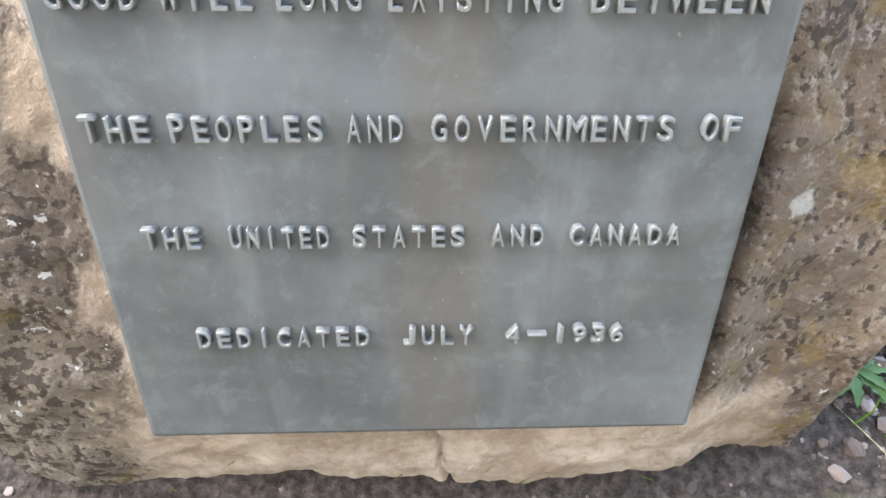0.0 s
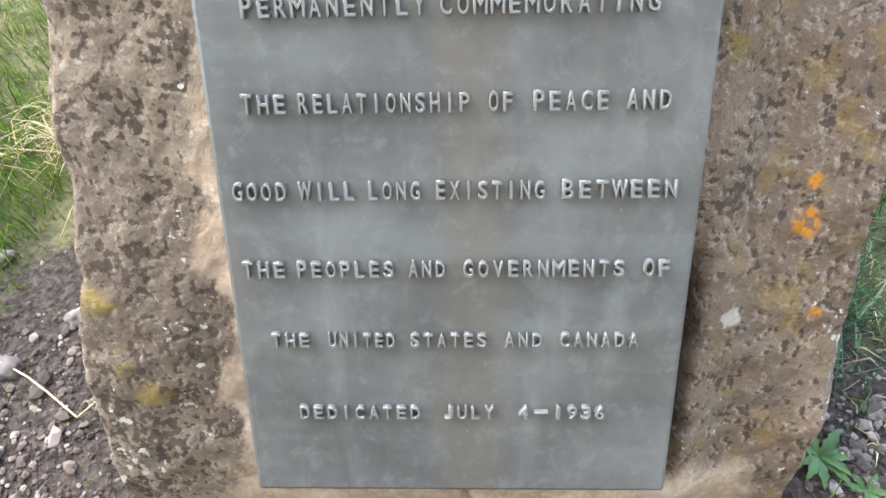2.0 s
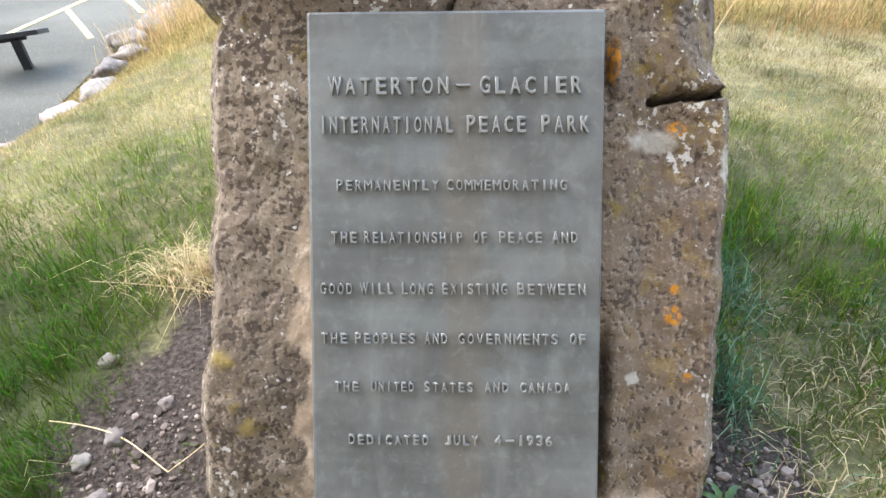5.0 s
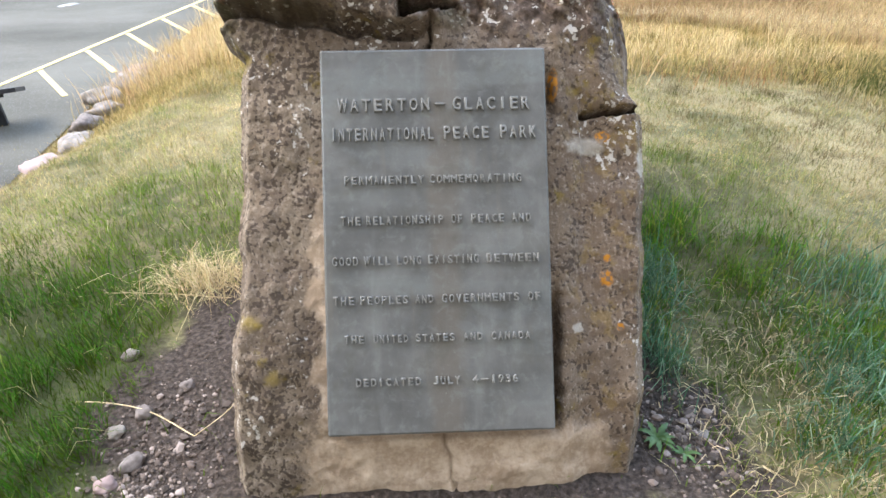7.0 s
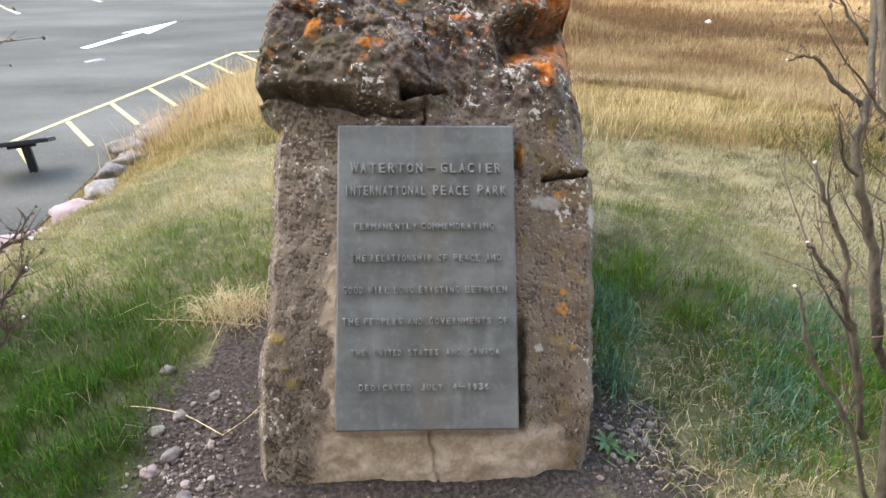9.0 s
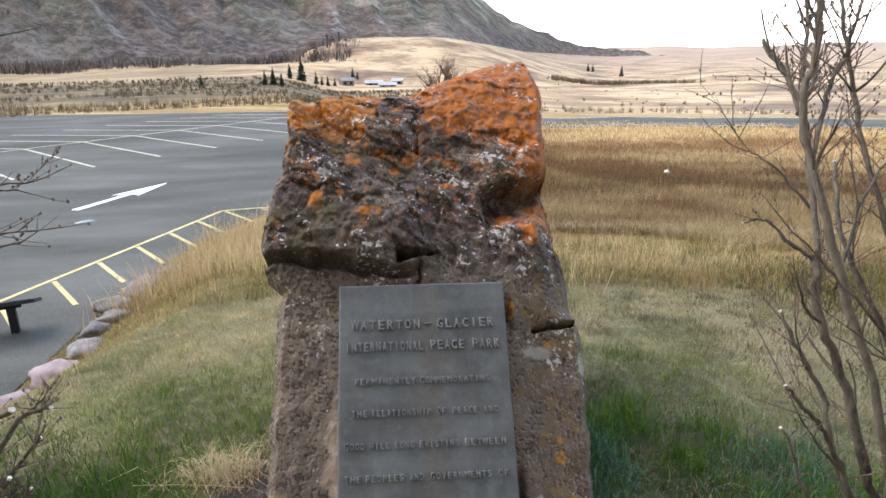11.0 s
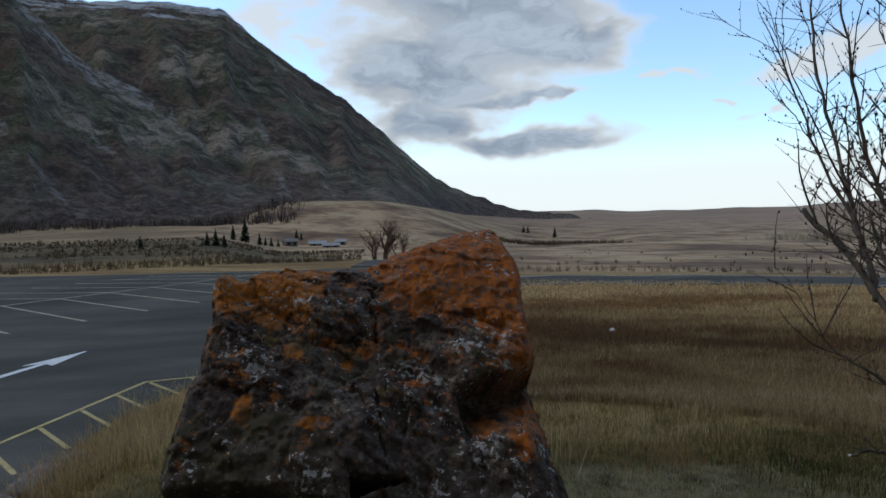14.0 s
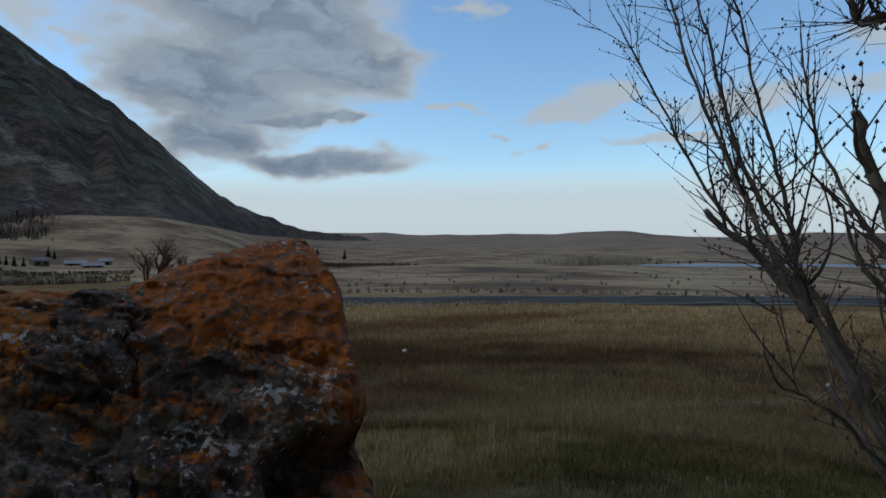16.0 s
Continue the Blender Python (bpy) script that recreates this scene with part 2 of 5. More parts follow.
    paint = g.mix(g.math("MULTIPLY", g.step(v, 1.2, 0.9), 0.7), paint, g.mix(g.noise(p, 26, 6, 0.7), (0.30, 0.13, 0.016), (0.62, 0.31, 0.035)))
    paint = g.mix(g.math("MULTIPLY", g.step(speck, 0.555, 0.60), 0.85), paint, g.mix(fine, (0.055, 0.038, 0.030), (0.22, 0.19, 0.17)))
    cavity = g.math("SUBTRACT", v, g.math("MULTIPLY", g.math("SUBTRACT", u, 0.40), 0.26))
    cavity = g.math("MULTIPLY", g.math("MULTIPLY", g.step(cavity, 1.37, 1.42), g.step(cavity, 1.50, 1.47)), g.step(u, 0.22, 0.27))
    orange = g.math("MULTIPLY", orange, g.math("SUBTRACT", 1.0, g.math("MULTIPLY", cavity, 0.9)))
    paint = g.mix(g.math("MULTIPLY", g.step(u, 0.05, -0.1), 0.28), paint, g.mix(g.noise(p, 20, 6, 0.7), (0.30, 0.115, 0.012), (0.62, 0.29, 0.03)))
    # lower left face of the head: dark crust, with its shade in the colour
    c = g.mix(g.math("MULTIPLY", near((-0.36, 0, 1.24), 0.24, 0.15, 0.6, 1.15, 0.5), 0.72), c, g.mix(mid, (0.028, 0.022, 0.015), (0.105, 0.082, 0.052)))
    c = g.mix(g.math("MULTIPLY", g.math("MULTIPLY", orange, clean), 0.94), c, paint)
    # grey and white lichens in flecks and rosettes
    wn = g.math("MULTIPLY_ADD", g.noise(g.vec("ADD", p, (5, 5, 1)), 48, 4, 0.6), 0.8, g.math("MULTIPLY", g.noise(g.vec("ADD", p, (1, 8, 5)), 5.5, 4), 0.55))
    for at, sx, sz in (((-0.34, 0, 1.52), 0.10, 0.08), ((-0.285, 0, 1.38), 0.07, 0.06), ((0.13, 0, 1.53), 0.09, 0.07), ((0.29, 0, 1.60), 0.09, 0.06), ((-0.16, 0, 1.95), 0.14, 0.04), ((0.16, 0, 1.12), 0.06, 0.03), ((0.40, 0, 1.13), 0.03, 0.09), ((0.42, 0, 0.30), 0.04, 0.03), ((0.46, 0, 0.05), 0.04, 0.03)):
        wn = g.math("MULTIPLY_ADD", near(at, sx, sz, 0.3, 1.2, 0.6), 0.085, wn)
    white = g.step(g.math("MULTIPLY_ADD", high, 0.022, wn), 0.816, 0.838)
    c = g.mix(g.math("MULTIPLY", g.math("MULTIPLY", white, clean), 0.9), c, (0.47, 0.46, 0.45))
    dots = g.math("MULTIPLY", g.step(g.cells(g.vec("ADD", p, g.vec("SCALE", g.n_colour(p, 60), scale=0.012)), 55), 0.42, 0.28), g.step(g.noise(g.vec("ADD", p, (6, 2, 4)), 4.5, 4, 0.6), 0.60, 0.68))
    c = g.mix(g.math("MULTIPLY", g.math("MULTIPLY", dots, high), 0.85), c, (0.42, 0.415, 0.40))
    moss = g.math("MULTIPLY", g.math("MULTIPLY", g.step(g.noise(g.vec("ADD", p, (8, 8, 3)), 5.0, 5, 0.6), 0.54, 0.64), high), g.step(v, 1.85, 1.6))
    c = g.mix(g.math("MULTIPLY", moss, 0.55), c, g.mix(fine, (0.030, 0.032, 0.018), (0.11, 0.105, 0.055)))
    grey = g.step(g.noise(g.vec("ADD", p, (2, 2, 9)), 7.5, 6, 0.65, 0.3), 0.62, 0.68)
    c = g.mix(g.math("MULTIPLY", g.math("MULTIPLY", grey, high), 0.6), c, g.mix(fine, (0.13, 0.125, 0.125), (0.34, 0.335, 0.335)))
    for at, sx, sz in (((0.425, 0, 0.765), 0.07, 0.032), ((0.590, 0, 0.72), 0.024, 0.050), ((0.375, 0, 0.262), 0.018, 0.018)):
        c = g.mix(g.math("MULTIPLY", near(at, sx, sz, 0.55, 1.0, 1.0 if sx < 0.062 else 0.45), 0.75), c, g.mix(fine, (0.24, 0.225, 0.205), (0.50, 0.48, 0.45)))
    g.put(g.vec("MULTIPLY", c, (0.80, 0.76, 0.70)), b.inputs["Base Color"])
    h = g.math("MULTIPLY_ADD", fine, 0.5, g.math("MULTIPLY_ADD", mid, 1.0, g.math("MULTIPLY", g.noise(p, 220, 3), 0.25)))
    g.put(g.bump(h, 0.9, 0.008), b.inputs["Normal"])
    return m


def runs_of(g, x, y, z):
    return g.noise(g.join(g.math("MULTIPLY", x, 16), y, g.math("MULTIPLY", z, 2.2)), 1.0, 5, 0.6)


def bronze_material(lit=False):
    m, g, b = material("weathered_bronze_lit_letter" if lit else "weathered_bronze", 0.5, 0.30, 0.35)
    p = coords(g)
    x, y, z = g.split(p)
    cloud = g.noise(p, 5, 5, 0.6)
    runs = g.noise(g.join(g.math("MULTIPLY", x, 16), y, g.math("MULTIPLY", z, 2.2)), 1.0, 5, 0.6)
    c = g.ramp(cloud, (0.3, (0.060, 0.060, 0.058)), (0.5, (0.093, 0.093, 0.090)), (0.72, (0.145, 0.145, 0.141)))
    # dull bands left by rain and by hands that have cleaned it
    rows = g.noise(g.join(g.math("MULTIPLY", x, 1.2), y, g.math("MULTIPLY", z, 9.0)), 1.0, 3)
    c = g.mix(g.math("MULTIPLY", g.step(rows, 0.5, 0.66), 0.5), c, (0.135, 0.145, 0.142))
    stain = g.step(g.math("MULTIPLY_ADD", runs_of(g, x, y, z), 0.05, g.math("ABSOLUTE", g.math("SUBTRACT", x, 0.02))), 0.085, 0.045)
    c = g.mix(g.math("MULTIPLY", stain, 0.40), c, (0.115, 0.094, 0.072))
    blot = g.step(g.noise(g.vec("ADD", p, (4, 4, 4)), 3.6, 5, 0.5, 0.8), 0.60, 0.625)
    c = g.mix(g.math("MULTIPLY", blot, 0.28), c, (0.115, 0.125, 0.125))
    c = g.mix(g.math("MULTIPLY", g.step(runs, 0.52, 0.75), 0.22), c, (0.21, 0.222, 0.215))
    c = g.mix(g.math("MULTIPLY", g.step(g.noise(p, 26, 7, 0.72, 0.4), 0.50, 0.66), 0.30), c, (0.165, 0.18, 0.172))
    c = g.mix(g.math("MULTIPLY", g.step(g.noise(g.vec("ADD", p, (2, 7, 1)), 11, 6, 0.68, 0.5), 0.52, 0.62), 0.32), c, (0.075, 0.074, 0.062))
    c = g.mix(g.math("MULTIPLY", g.step(runs, 0.45, 0.25), 0.3), c, (0.15, 0.13, 0.10))
    # letters: same bronze made paler, the highlights of their edges mixed into the colour
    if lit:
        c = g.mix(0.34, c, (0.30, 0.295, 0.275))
    c = g.mix(g.math("MULTIPLY", g.step(g.noise(p, 120, 3), 0.68, 0.78), 0.3), c, (0.36, 0.38, 0.37))
    g.put(c, b.inputs["Base Color"])
    g.put(g.math("MULTIPLY_ADD", g.noise(p, 14, 4), 0.35, 0.30), b.inputs["Roughness"])
    g.put(g.bump(g.math("ADD", g.noise(p, 160, 3), g.noise(p, 18, 3)), 0.12, 0.004), b.inputs["Normal"])
    return m


def ground_material():
    m, g, b = material("meadow_ground", 0.97, 0, 0.1)
    p = coords(g)
    x, y, z = g.split(p)
    far = g.vec("LENGTH", p)
    n1, n2, n3 = g.noise(p, 1.3, 5, 0.6), g.noise(p, 9, 5, 0.6), g.noise(p, 60, 4, 0.65)
    near = g.ramp(g.math("MULTIPLY_ADD", g.step(far, 1.2, 4.2), 0.16, n1), (0.36, (0.036, 0.052, 0.017)), (0.54, (0.085, 0.082, 0.034)), (0.70, (0.20, 0.165, 0.085)))
    near = g.mix(g.math("MULTIPLY", g.step(n2, 0.45, 0.65), 0.6), near, (0.21, 0.175, 0.095))
    near = g.mix(g.math("MULTIPLY", g.step(n3, 0.55, 0.42), 0.6), near, (0.07, 0.058, 0.036))
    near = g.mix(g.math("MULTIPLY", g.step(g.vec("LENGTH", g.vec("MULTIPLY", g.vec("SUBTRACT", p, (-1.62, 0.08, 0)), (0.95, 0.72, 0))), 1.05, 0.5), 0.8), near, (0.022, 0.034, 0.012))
    # bands of tawny and rusty grass over the slope, drawn out across it
    q = g.join(g.math("MULTIPLY", g.math("ADD", x, g.math("MULTIPLY", y, -0.25)), 0.16), g.math("MULTIPLY", g.math("ADD", y, g.math("MULTIPLY", x, 0.45)), 0.8), 0.0)
    f1 = g.noise(q, 0.28, 5, 0.6)
    field = g.ramp(f1, (0.32, (0.115, 0.066, 0.028)), (0.44, (0.20, 0.122, 0.048)), (0.56, (0.32, 0.215, 0.088)), (0.70, (0.40, 0.29, 0.135)))
    field = g.mix(g.math("MULTIPLY", g.step(g.noise(p, 0.9, 5, 0.65), 0.50, 0.64), 0.45), field, (0.14, 0.095, 0.05))
    hills = g.ramp(g.noise(p, 0.016, 8, 0.68), (0.39, (0.135, 0.085, 0.052)), (0.47, (0.31, 0.205, 0.112)), (0.57, (0.44, 0.32, 0.185)))
    hills = g.mix(g.math("MULTIPLY", g.step(g.noise(g.vec("MULTIPLY", p, (1.0, 0.6, 1.0)), 0.06, 7, 0.74), 0.49, 0.60), 0.7), hills, (0.155, 0.108, 0.070))
    hills = g.mix(g.step(far, 700, 1900), hills, g.mix(g.noise(p, 0.004, 5), (0.18, 0.12, 0.088), (0.40, 0.28, 0.185)))
    # brown thickets west of the car park, with a strip of pale grass above them
    west = g.math("MULTIPLY", g.step(x, 8, -12), g.step(g.math("MULTIPLY_ADD", g.noise(p, 0.02, 4), 120, far), 280, 230))
    hills = g.mix(g.math("MULTIPLY", g.step(g.math("MULTIPLY_ADD", y, 0.22, x), 30, -25), 0.5), hills, (0.15, 0.115, 0.058))
    hills = g.mix(g.math("MULTIPLY", west, 0.95), hills, g.ramp(g.noise(p, 0.12, 6, 0.65), (0.36, (0.045, 0.035, 0.022)), (0.5, (0.092, 0.069, 0.038)), (0.66, (0.185, 0.14, 0.066))))
    c = g.mix(g.step(far, 4.5, 9.0), near, field)
    c = g.mix(g.step(far, 45, 90), c, hills)
    # trodden earth round the stone
    wob = g.math("ADD", g.math("MULTIPLY", g.math("SUBTRACT", n2, 0.5), 0.6), g.math("MULTIPLY", g.math("SUBTRACT", g.noise(p, 2.6, 3), 0.5), 0.9))
    d1 = g.vec("LENGTH", g.vec("MULTIPLY", g.vec("SUBTRACT", p, (-0.78, 0.34, 0)), (2.3, 0.85, 0)))
    d2 = g.vec("LENGTH", g.vec("MULTIPLY", g.vec("SUBTRACT", p, (0.05, -0.16, 0)), (0.72, 1.35, 0)))
    d3 = g.vec("LENGTH", g.vec("MULTIPLY", g.vec("SUBTRACT", p, (0.64, 0.12, 0)), (2.6, 1.7, 0)))
    bare = g.step(g.math("ADD", wob, g.math("MINIMUM", d1, g.math("MINIMUM", d2, d3))), 0.72, 0.52)
    earth = g.ramp(n3, (0.35, (0.019, 0.0145, 0.012)), (0.5, (0.040, 0.031, 0.0255)), (0.7, (0.082, 0.064, 0.053)))
    c = g.mix(bare, c, earth)
    g.put(c, b.inputs["Base Color"])
    g.put(g.bump(g.math("MULTIPLY_ADD", n3, 0.6, n2), 0.8, 0.03), b.inputs["Normal"])
    return m


def blade_material(name, rough=0.8):
    """Thin leaves that let part of the light through."""
    m, g, b = material(name, rough, 0, 0.05)
    c = g.vec("SCALE", g.attribute("tint", "Color"), scale=g.math("MULTIPLY_ADD", g.noise(coords(g), 30, 2), 0.7, 0.65))
    g.put(c, b.inputs["Base Color"])
    leaf = g.n("ShaderNodeBsdfTranslucent")
    g.put(c, leaf.inputs[0])
    both = g.n("ShaderNodeMixShader")
    both.inputs[0].default_value = 0.45
    g.t.links.new(b.outputs[0], both.inputs[1])
    g.t.links.new(leaf.outputs[0], both.inputs[2])
    g.t.links.new(both.outputs[0], [n for n in g.t.nodes if n.bl_idname == "ShaderNodeOutputMaterial"][0].inputs[0])
    return m


def plain_material(name, lo, hi, scale=20.0, rough=0.85, metal=0.0, bump=0.3, dist=0.004, spec=0.3, stretch=(1, 1, 1)):
    m, g, b = material(name, rough, metal, spec)
    p = g.vec("MULTIPLY", coords(g), stretch)
    f = g.math("MULTIPLY_ADD", g.noise(p, scale, 6, 0.62), 0.7, g.math("MULTIPLY", g.noise(p, scale * 0.17, 4), 0.3))
    r = g.n("ShaderNodeObjectInfo").outputs["Random"]
    c = g.mix(g.step(f, 0.34, 0.66), lo, hi)
    c = g.mix(0.25, c, g.mix(r, lo, hi))
    g.put(c, b.inputs["Base Color"])
    g.put(g.bump(f, bump, dist), b.inputs["Normal"])
    return m


def asphalt_material():
    m, g, b = material("worn_asphalt", 0.97, 0, 0.03)
    p = coords(g)
    big = g.noise(g.vec("MULTIPLY", p, (0.5, 1.4, 1)), 0.35, 5, 0.6)
    c = g.ramp(big, (0.34, (0.058, 0.056, 0.047)), (0.5, (0.082, 0.079, 0.067)), (0.66, (0.110, 0.106, 0.091)))
    c = g.mix(g.math("MULTIPLY", g.step(g.noise(p, 60, 4), 0.5, 0.7), 0.3), c, (0.2, 0.2, 0.2))
    g.put(c, b.inputs["Base Color"])
    g.put(g.bump(g.noise(p, 120, 3), 0.3, 0.004), b.inputs["Normal"])
    return m


def mountain_material(name, snow):
    m, g, b = material(name, 0.97, 0, 0.05)
    p = coords(g)
    x, y, z = g.split(p)
    warp = g.vec("ADD", p, g.vec("SCALE", g.n_colour(p, 0.008), scale=40.0))
    n1 = g.noise(g.vec("MULTIPLY", warp, (1.0, 1.0, 0.6)), 0.0065, 8, 0.66, 0.5)
    n2 = g.noise(g.vec("MULTIPLY", warp, (1.0, 1.0, 0.65)), 0.032, 8, 0.70)
    n3 = g.noise(p, 0.11, 6, 0.72)
    c = g.ramp(n1, (0.40, (0.075, 0.060, 0.050)), (0.47, (0.205, 0.145, 0.108)), (0.53, (0.115, 0.125, 0.075)), (0.61, (0.36, 0.30, 0.235)))
    c = g.mix(g.math("MULTIPLY", g.step(n2, 0.47, 0.60), 0.75), c, (0.062, 0.053, 0.048))
    c = g.mix(g.math("MULTIPLY", g.step(n2, 0.43, 0.30), 0.6), c, (0.25, 0.225, 0.20))
    c = g.mix(g.math("MULTIPLY", g.step(n3, 0.53, 0.62), 0.55), c, (0.235, 0.205, 0.175))
    c = g.mix(g.math("MULTIPLY", g.step(g.noise(p, 0.23, 5, 0.7), 0.52, 0.60), 0.6), c, (0.045, 0.042, 0.034))
    wood = g.math("MULTIPLY", g.step(g.noise(g.vec("MULTIPLY", warp, (1.0, 1.0, 1.6)), 0.014, 7, 0.7), 0.53, 0.60), g.step(g.noise(p, 0.35, 3, 0.6), 0.30, 0.55))
    c = g.mix(g.math("MULTIPLY", wood, 0.75), c, (0.030, 0.033, 0.022))
    # scree and pale rock in the gullies
    s = g.attribute("scree", "Fac")
    k = g.math("MULTIPLY_ADD", n2, 0.75, g.math("MULTIPLY_ADD", n3, 0.5, s))
    c = g.mix(g.math("MULTIPLY", g.math("MULTIPLY", g.math("MULTIPLY", g.step(k, 0.90, 1.30), g.step(g.noise(warp, 0.075, 7, 0.75), 0.42, 0.58)), g.step(s, 0.02, 0.25)), 0.85), c, g.mix(n3, (0.24, 0.22, 0.20), (0.46, 0.44, 0.42)))
    # bare woods at the foot
    w = g.step(g.math("MULTIPLY_ADD", n2, 120, z), 165, 70)
    c = g.mix(g.math("MULTIPLY", w, 0.7), c, g.mix(g.step(n3, 0.4, 0.6), (0.062, 0.050, 0.046), (0.18, 0.145, 0.125)))
    if snow:
        ledge = g.noise(g.join(g.math("MULTIPLY", x, 0.005), g.math("MULTIPLY", y, 0.005), g.math("MULTIPLY", g.math("MULTIPLY_ADD", n2, 25, z), 0.05)), 1.0, 7, 0.7)
        white = g.step(g.math("ADD", g.math("MULTIPLY", g.step(z, 380, 540), 0.36), g.math("MULTIPLY_ADD", n3, 0.35, ledge)), 0.95, 1.06)
        c = g.mix(g.math("MULTIPLY", white, 0.9), c, (0.58, 0.60, 0.63))
    g.put(g.vec("SCALE", c, scale=1.12), b.inputs["Base Color"])
    g.put(g.bump(g.math("MULTIPLY_ADD", n3, 0.25, g.math("MULTIPLY_ADD", n2, 0.6, n1)), 1.0, 16.0), b.inputs["Normal"])
    return m


ROCK = rock_material()
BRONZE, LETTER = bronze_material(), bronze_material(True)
GROUND = ground_material()
BLADE = blade_material("grass_blades")
ASPHALT = asphalt_material()
YELLOW = plain_material("faded_yellow_paint", (0.30, 0.235, 0.085), (0.52, 0.42, 0.19), 9, 0.85)
BAY = plain_material("pale_bay_paint", (0.30, 0.27, 0.18), (0.50, 0.46, 0.34), 9, 0.85)
WHITE = plain_material("worn_white_paint", (0.55, 0.55, 0.54), (0.78, 0.78, 0.77), 10, 0.8)
GHOST = plain_material("worn_off_paint", (0.13, 0.13, 0.13), (0.42, 0.42, 0.42), 9, 0.85)
BARK = plain_material("shrub_bark", (0.026, 0.021, 0.015), (0.145, 0.115, 0.080), 45, 0.9, 0, 0.8, 0.006, stretch=(1, 1, 0.4))
TWIG = plain_material("twig_bark", (0.055, 0.035, 0.028), (0.14, 0.095, 0.07), 60, 0.9)
CUT = plain_material("pale_cut_wood", (0.45, 0.40, 0.33), (0.66, 0.62, 0.55), 80, 0.8)
PEBBLE = plain_material("pebble_stone", (0.055, 0.045, 0.040), (0.19, 0.16, 0.145), 25, 0.9)
PINK = plain_material("pink_quartzite", (0.14, 0.098, 0.09), (0.27, 0.20, 0.19), 11, 0.9, 0, 0.6, 0.02)
GREYROCK = plain_material("grey_fieldstone", (0.085, 0.072, 0.062), (0.24, 0.212, 0.188), 9, 0.9, 0, 0.6, 0.02)
STEEL = plain_material("black_painted_steel", (0.012, 0.013, 0.016), (0.03, 0.032, 0.038), 20, 0.5, 0.2, 0.1)
PANEL = plain_material("dark_sign_panel", (0.02, 0.025, 0.035), (0.06, 0.07, 0.09), 5, 0.35)
STRAW = plain_material("dry_straw", (0.34, 0.25, 0.13), (0.58, 0.46, 0.28), 60, 0.85)
LEAF = plain_material("weed_leaf", (0.022, 0.055, 0.010), (0.055, 0.105, 0.020), 40, 0.6)
CONIFER = plain_material("spruce_needles", (0.012, 0.022, 0.012), (0.04, 0.06, 0.03), 3, 0.9)
SCRUB = plain_material("bare_scrub", (0.07, 0.045, 0.035), (0.20, 0.135, 0.10), 3, 0.95)
PALEWOOD = plain_material("pale_aspen", (0.30, 0.24, 0.17), (0.55, 0.46, 0.34), 3, 0.95)
HOUSEWALL = plain_material("weathered_house_wall", (0.16, 0.145, 0.13), (0.30, 0.28, 0.26), 3, 0.9)
HOUSEROOF = plain_material("pale_metal_roof", (0.26, 0.25, 0.24), (0.42, 0.41, 0.40), 2, 0.5)
WINDOW = plain_material("dark_window_glass", (0.02, 0.022, 0.026), (0.04, 0.045, 0.05), 2, 0.1)
WATER = plain_material("lake_water", (0.02, 0.05, 0.12), (0.03, 0.07, 0.16), 0.05, 0.35, 0, 0.2, 0.05)
PEAK, SPUR = mountain_material("peak_rock", True), mountain_material("spur_slope", False)

# ---- tools for building ----


def mesh_object(name, verts, faces, mat, parent=None, label="", smooth=False):
    me = bpy.data.meshes.new(name)
    me.from_pydata([tuple(v) for v in verts], [], faces)
    me.materials.append(mat)
    if smooth:
        me.shade_smooth()
    ob = new(name, me)
    if parent is not None:
        ob.parent = parent
    if label:
        ob["label"] = label
    return ob


def part(name, bm, mat, parent=None, label="", smooth=False):
    me = bpy.data.meshes.new(name)
    bm.to_mesh(me)
    bm.free()
    me.materials.append(mat)
    if smooth:
        me.shade_smooth()
    ob = new(name, me)
    if parent is not None:
        ob.parent = parent
    if label:
        ob["label"] = label
    return ob


def box(bm, size, at=(0, 0, 0), turn=None, bevel=0.0):
    got = bmesh.ops.create_cube(bm, size=1)["verts"]
    bmesh.ops.scale(bm, vec=size, verts=got)
    if bevel:
        edges = list({e for v in got for e in v.link_edges})
        got = bmesh.ops.bevel(bm, geom=edges, offset=bevel, segments=2, affect="EDGES", profile=0.5)["verts"]
    m = Matrix.Translation(at) @ (turn if turn is not None else Matrix.Identity(4))
    bmesh.ops.transform(bm, matrix=m, verts=got)
    return bm


def smooth(lo, hi, v):
    t = np.clip((v - lo) / (hi - lo), 0, 1)
    return t * t * (3 - 2 * t)


def sstep(lo, hi, v):
    t = min(max((v - lo) / (hi - lo), 0.0), 1.0)
    return t * t * (3 - 2 * t)


def fbm(x, y, z, octaves=4):
    return noise.fractal(Vector((x, y, z)), 1.0, 2.0, octaves)


def tube(verts, faces, pts, radii, sides=6, lumps=0.0, rng=random):
    """Adds a tapered tube along pts, closed at its end."""
    base, n = len(verts), len(pts)
    side = None
    for i, p in enumerate(pts):
        way = (pts[min(i + 1, n - 1)] - pts[max(i - 1, 0)]).normalized()
        side = way.orthogonal().normalized() if side is None else (side - way * side.dot(way)).normalized()
        up = way.cross(side)
        for k in range(sides):
            a = 2 * math.pi * k / sides
            r = radii[i] * (1 + lumps * rng.uniform(-1, 1))
            verts.append(p + (side * math.cos(a) + up * math.sin(a)) * r)
    for i in range(n - 1):
        for k in range(sides):
            a, b = base + i * sides + k, base + i * sides + (k + 1) % sides
            faces.append((a, b, b + sides, a + sides))
    faces.append(tuple(base + (n - 1) * sides + k for k in range(sides)))
    faces.append(tuple(base + k for k in reversed(range(sides))))


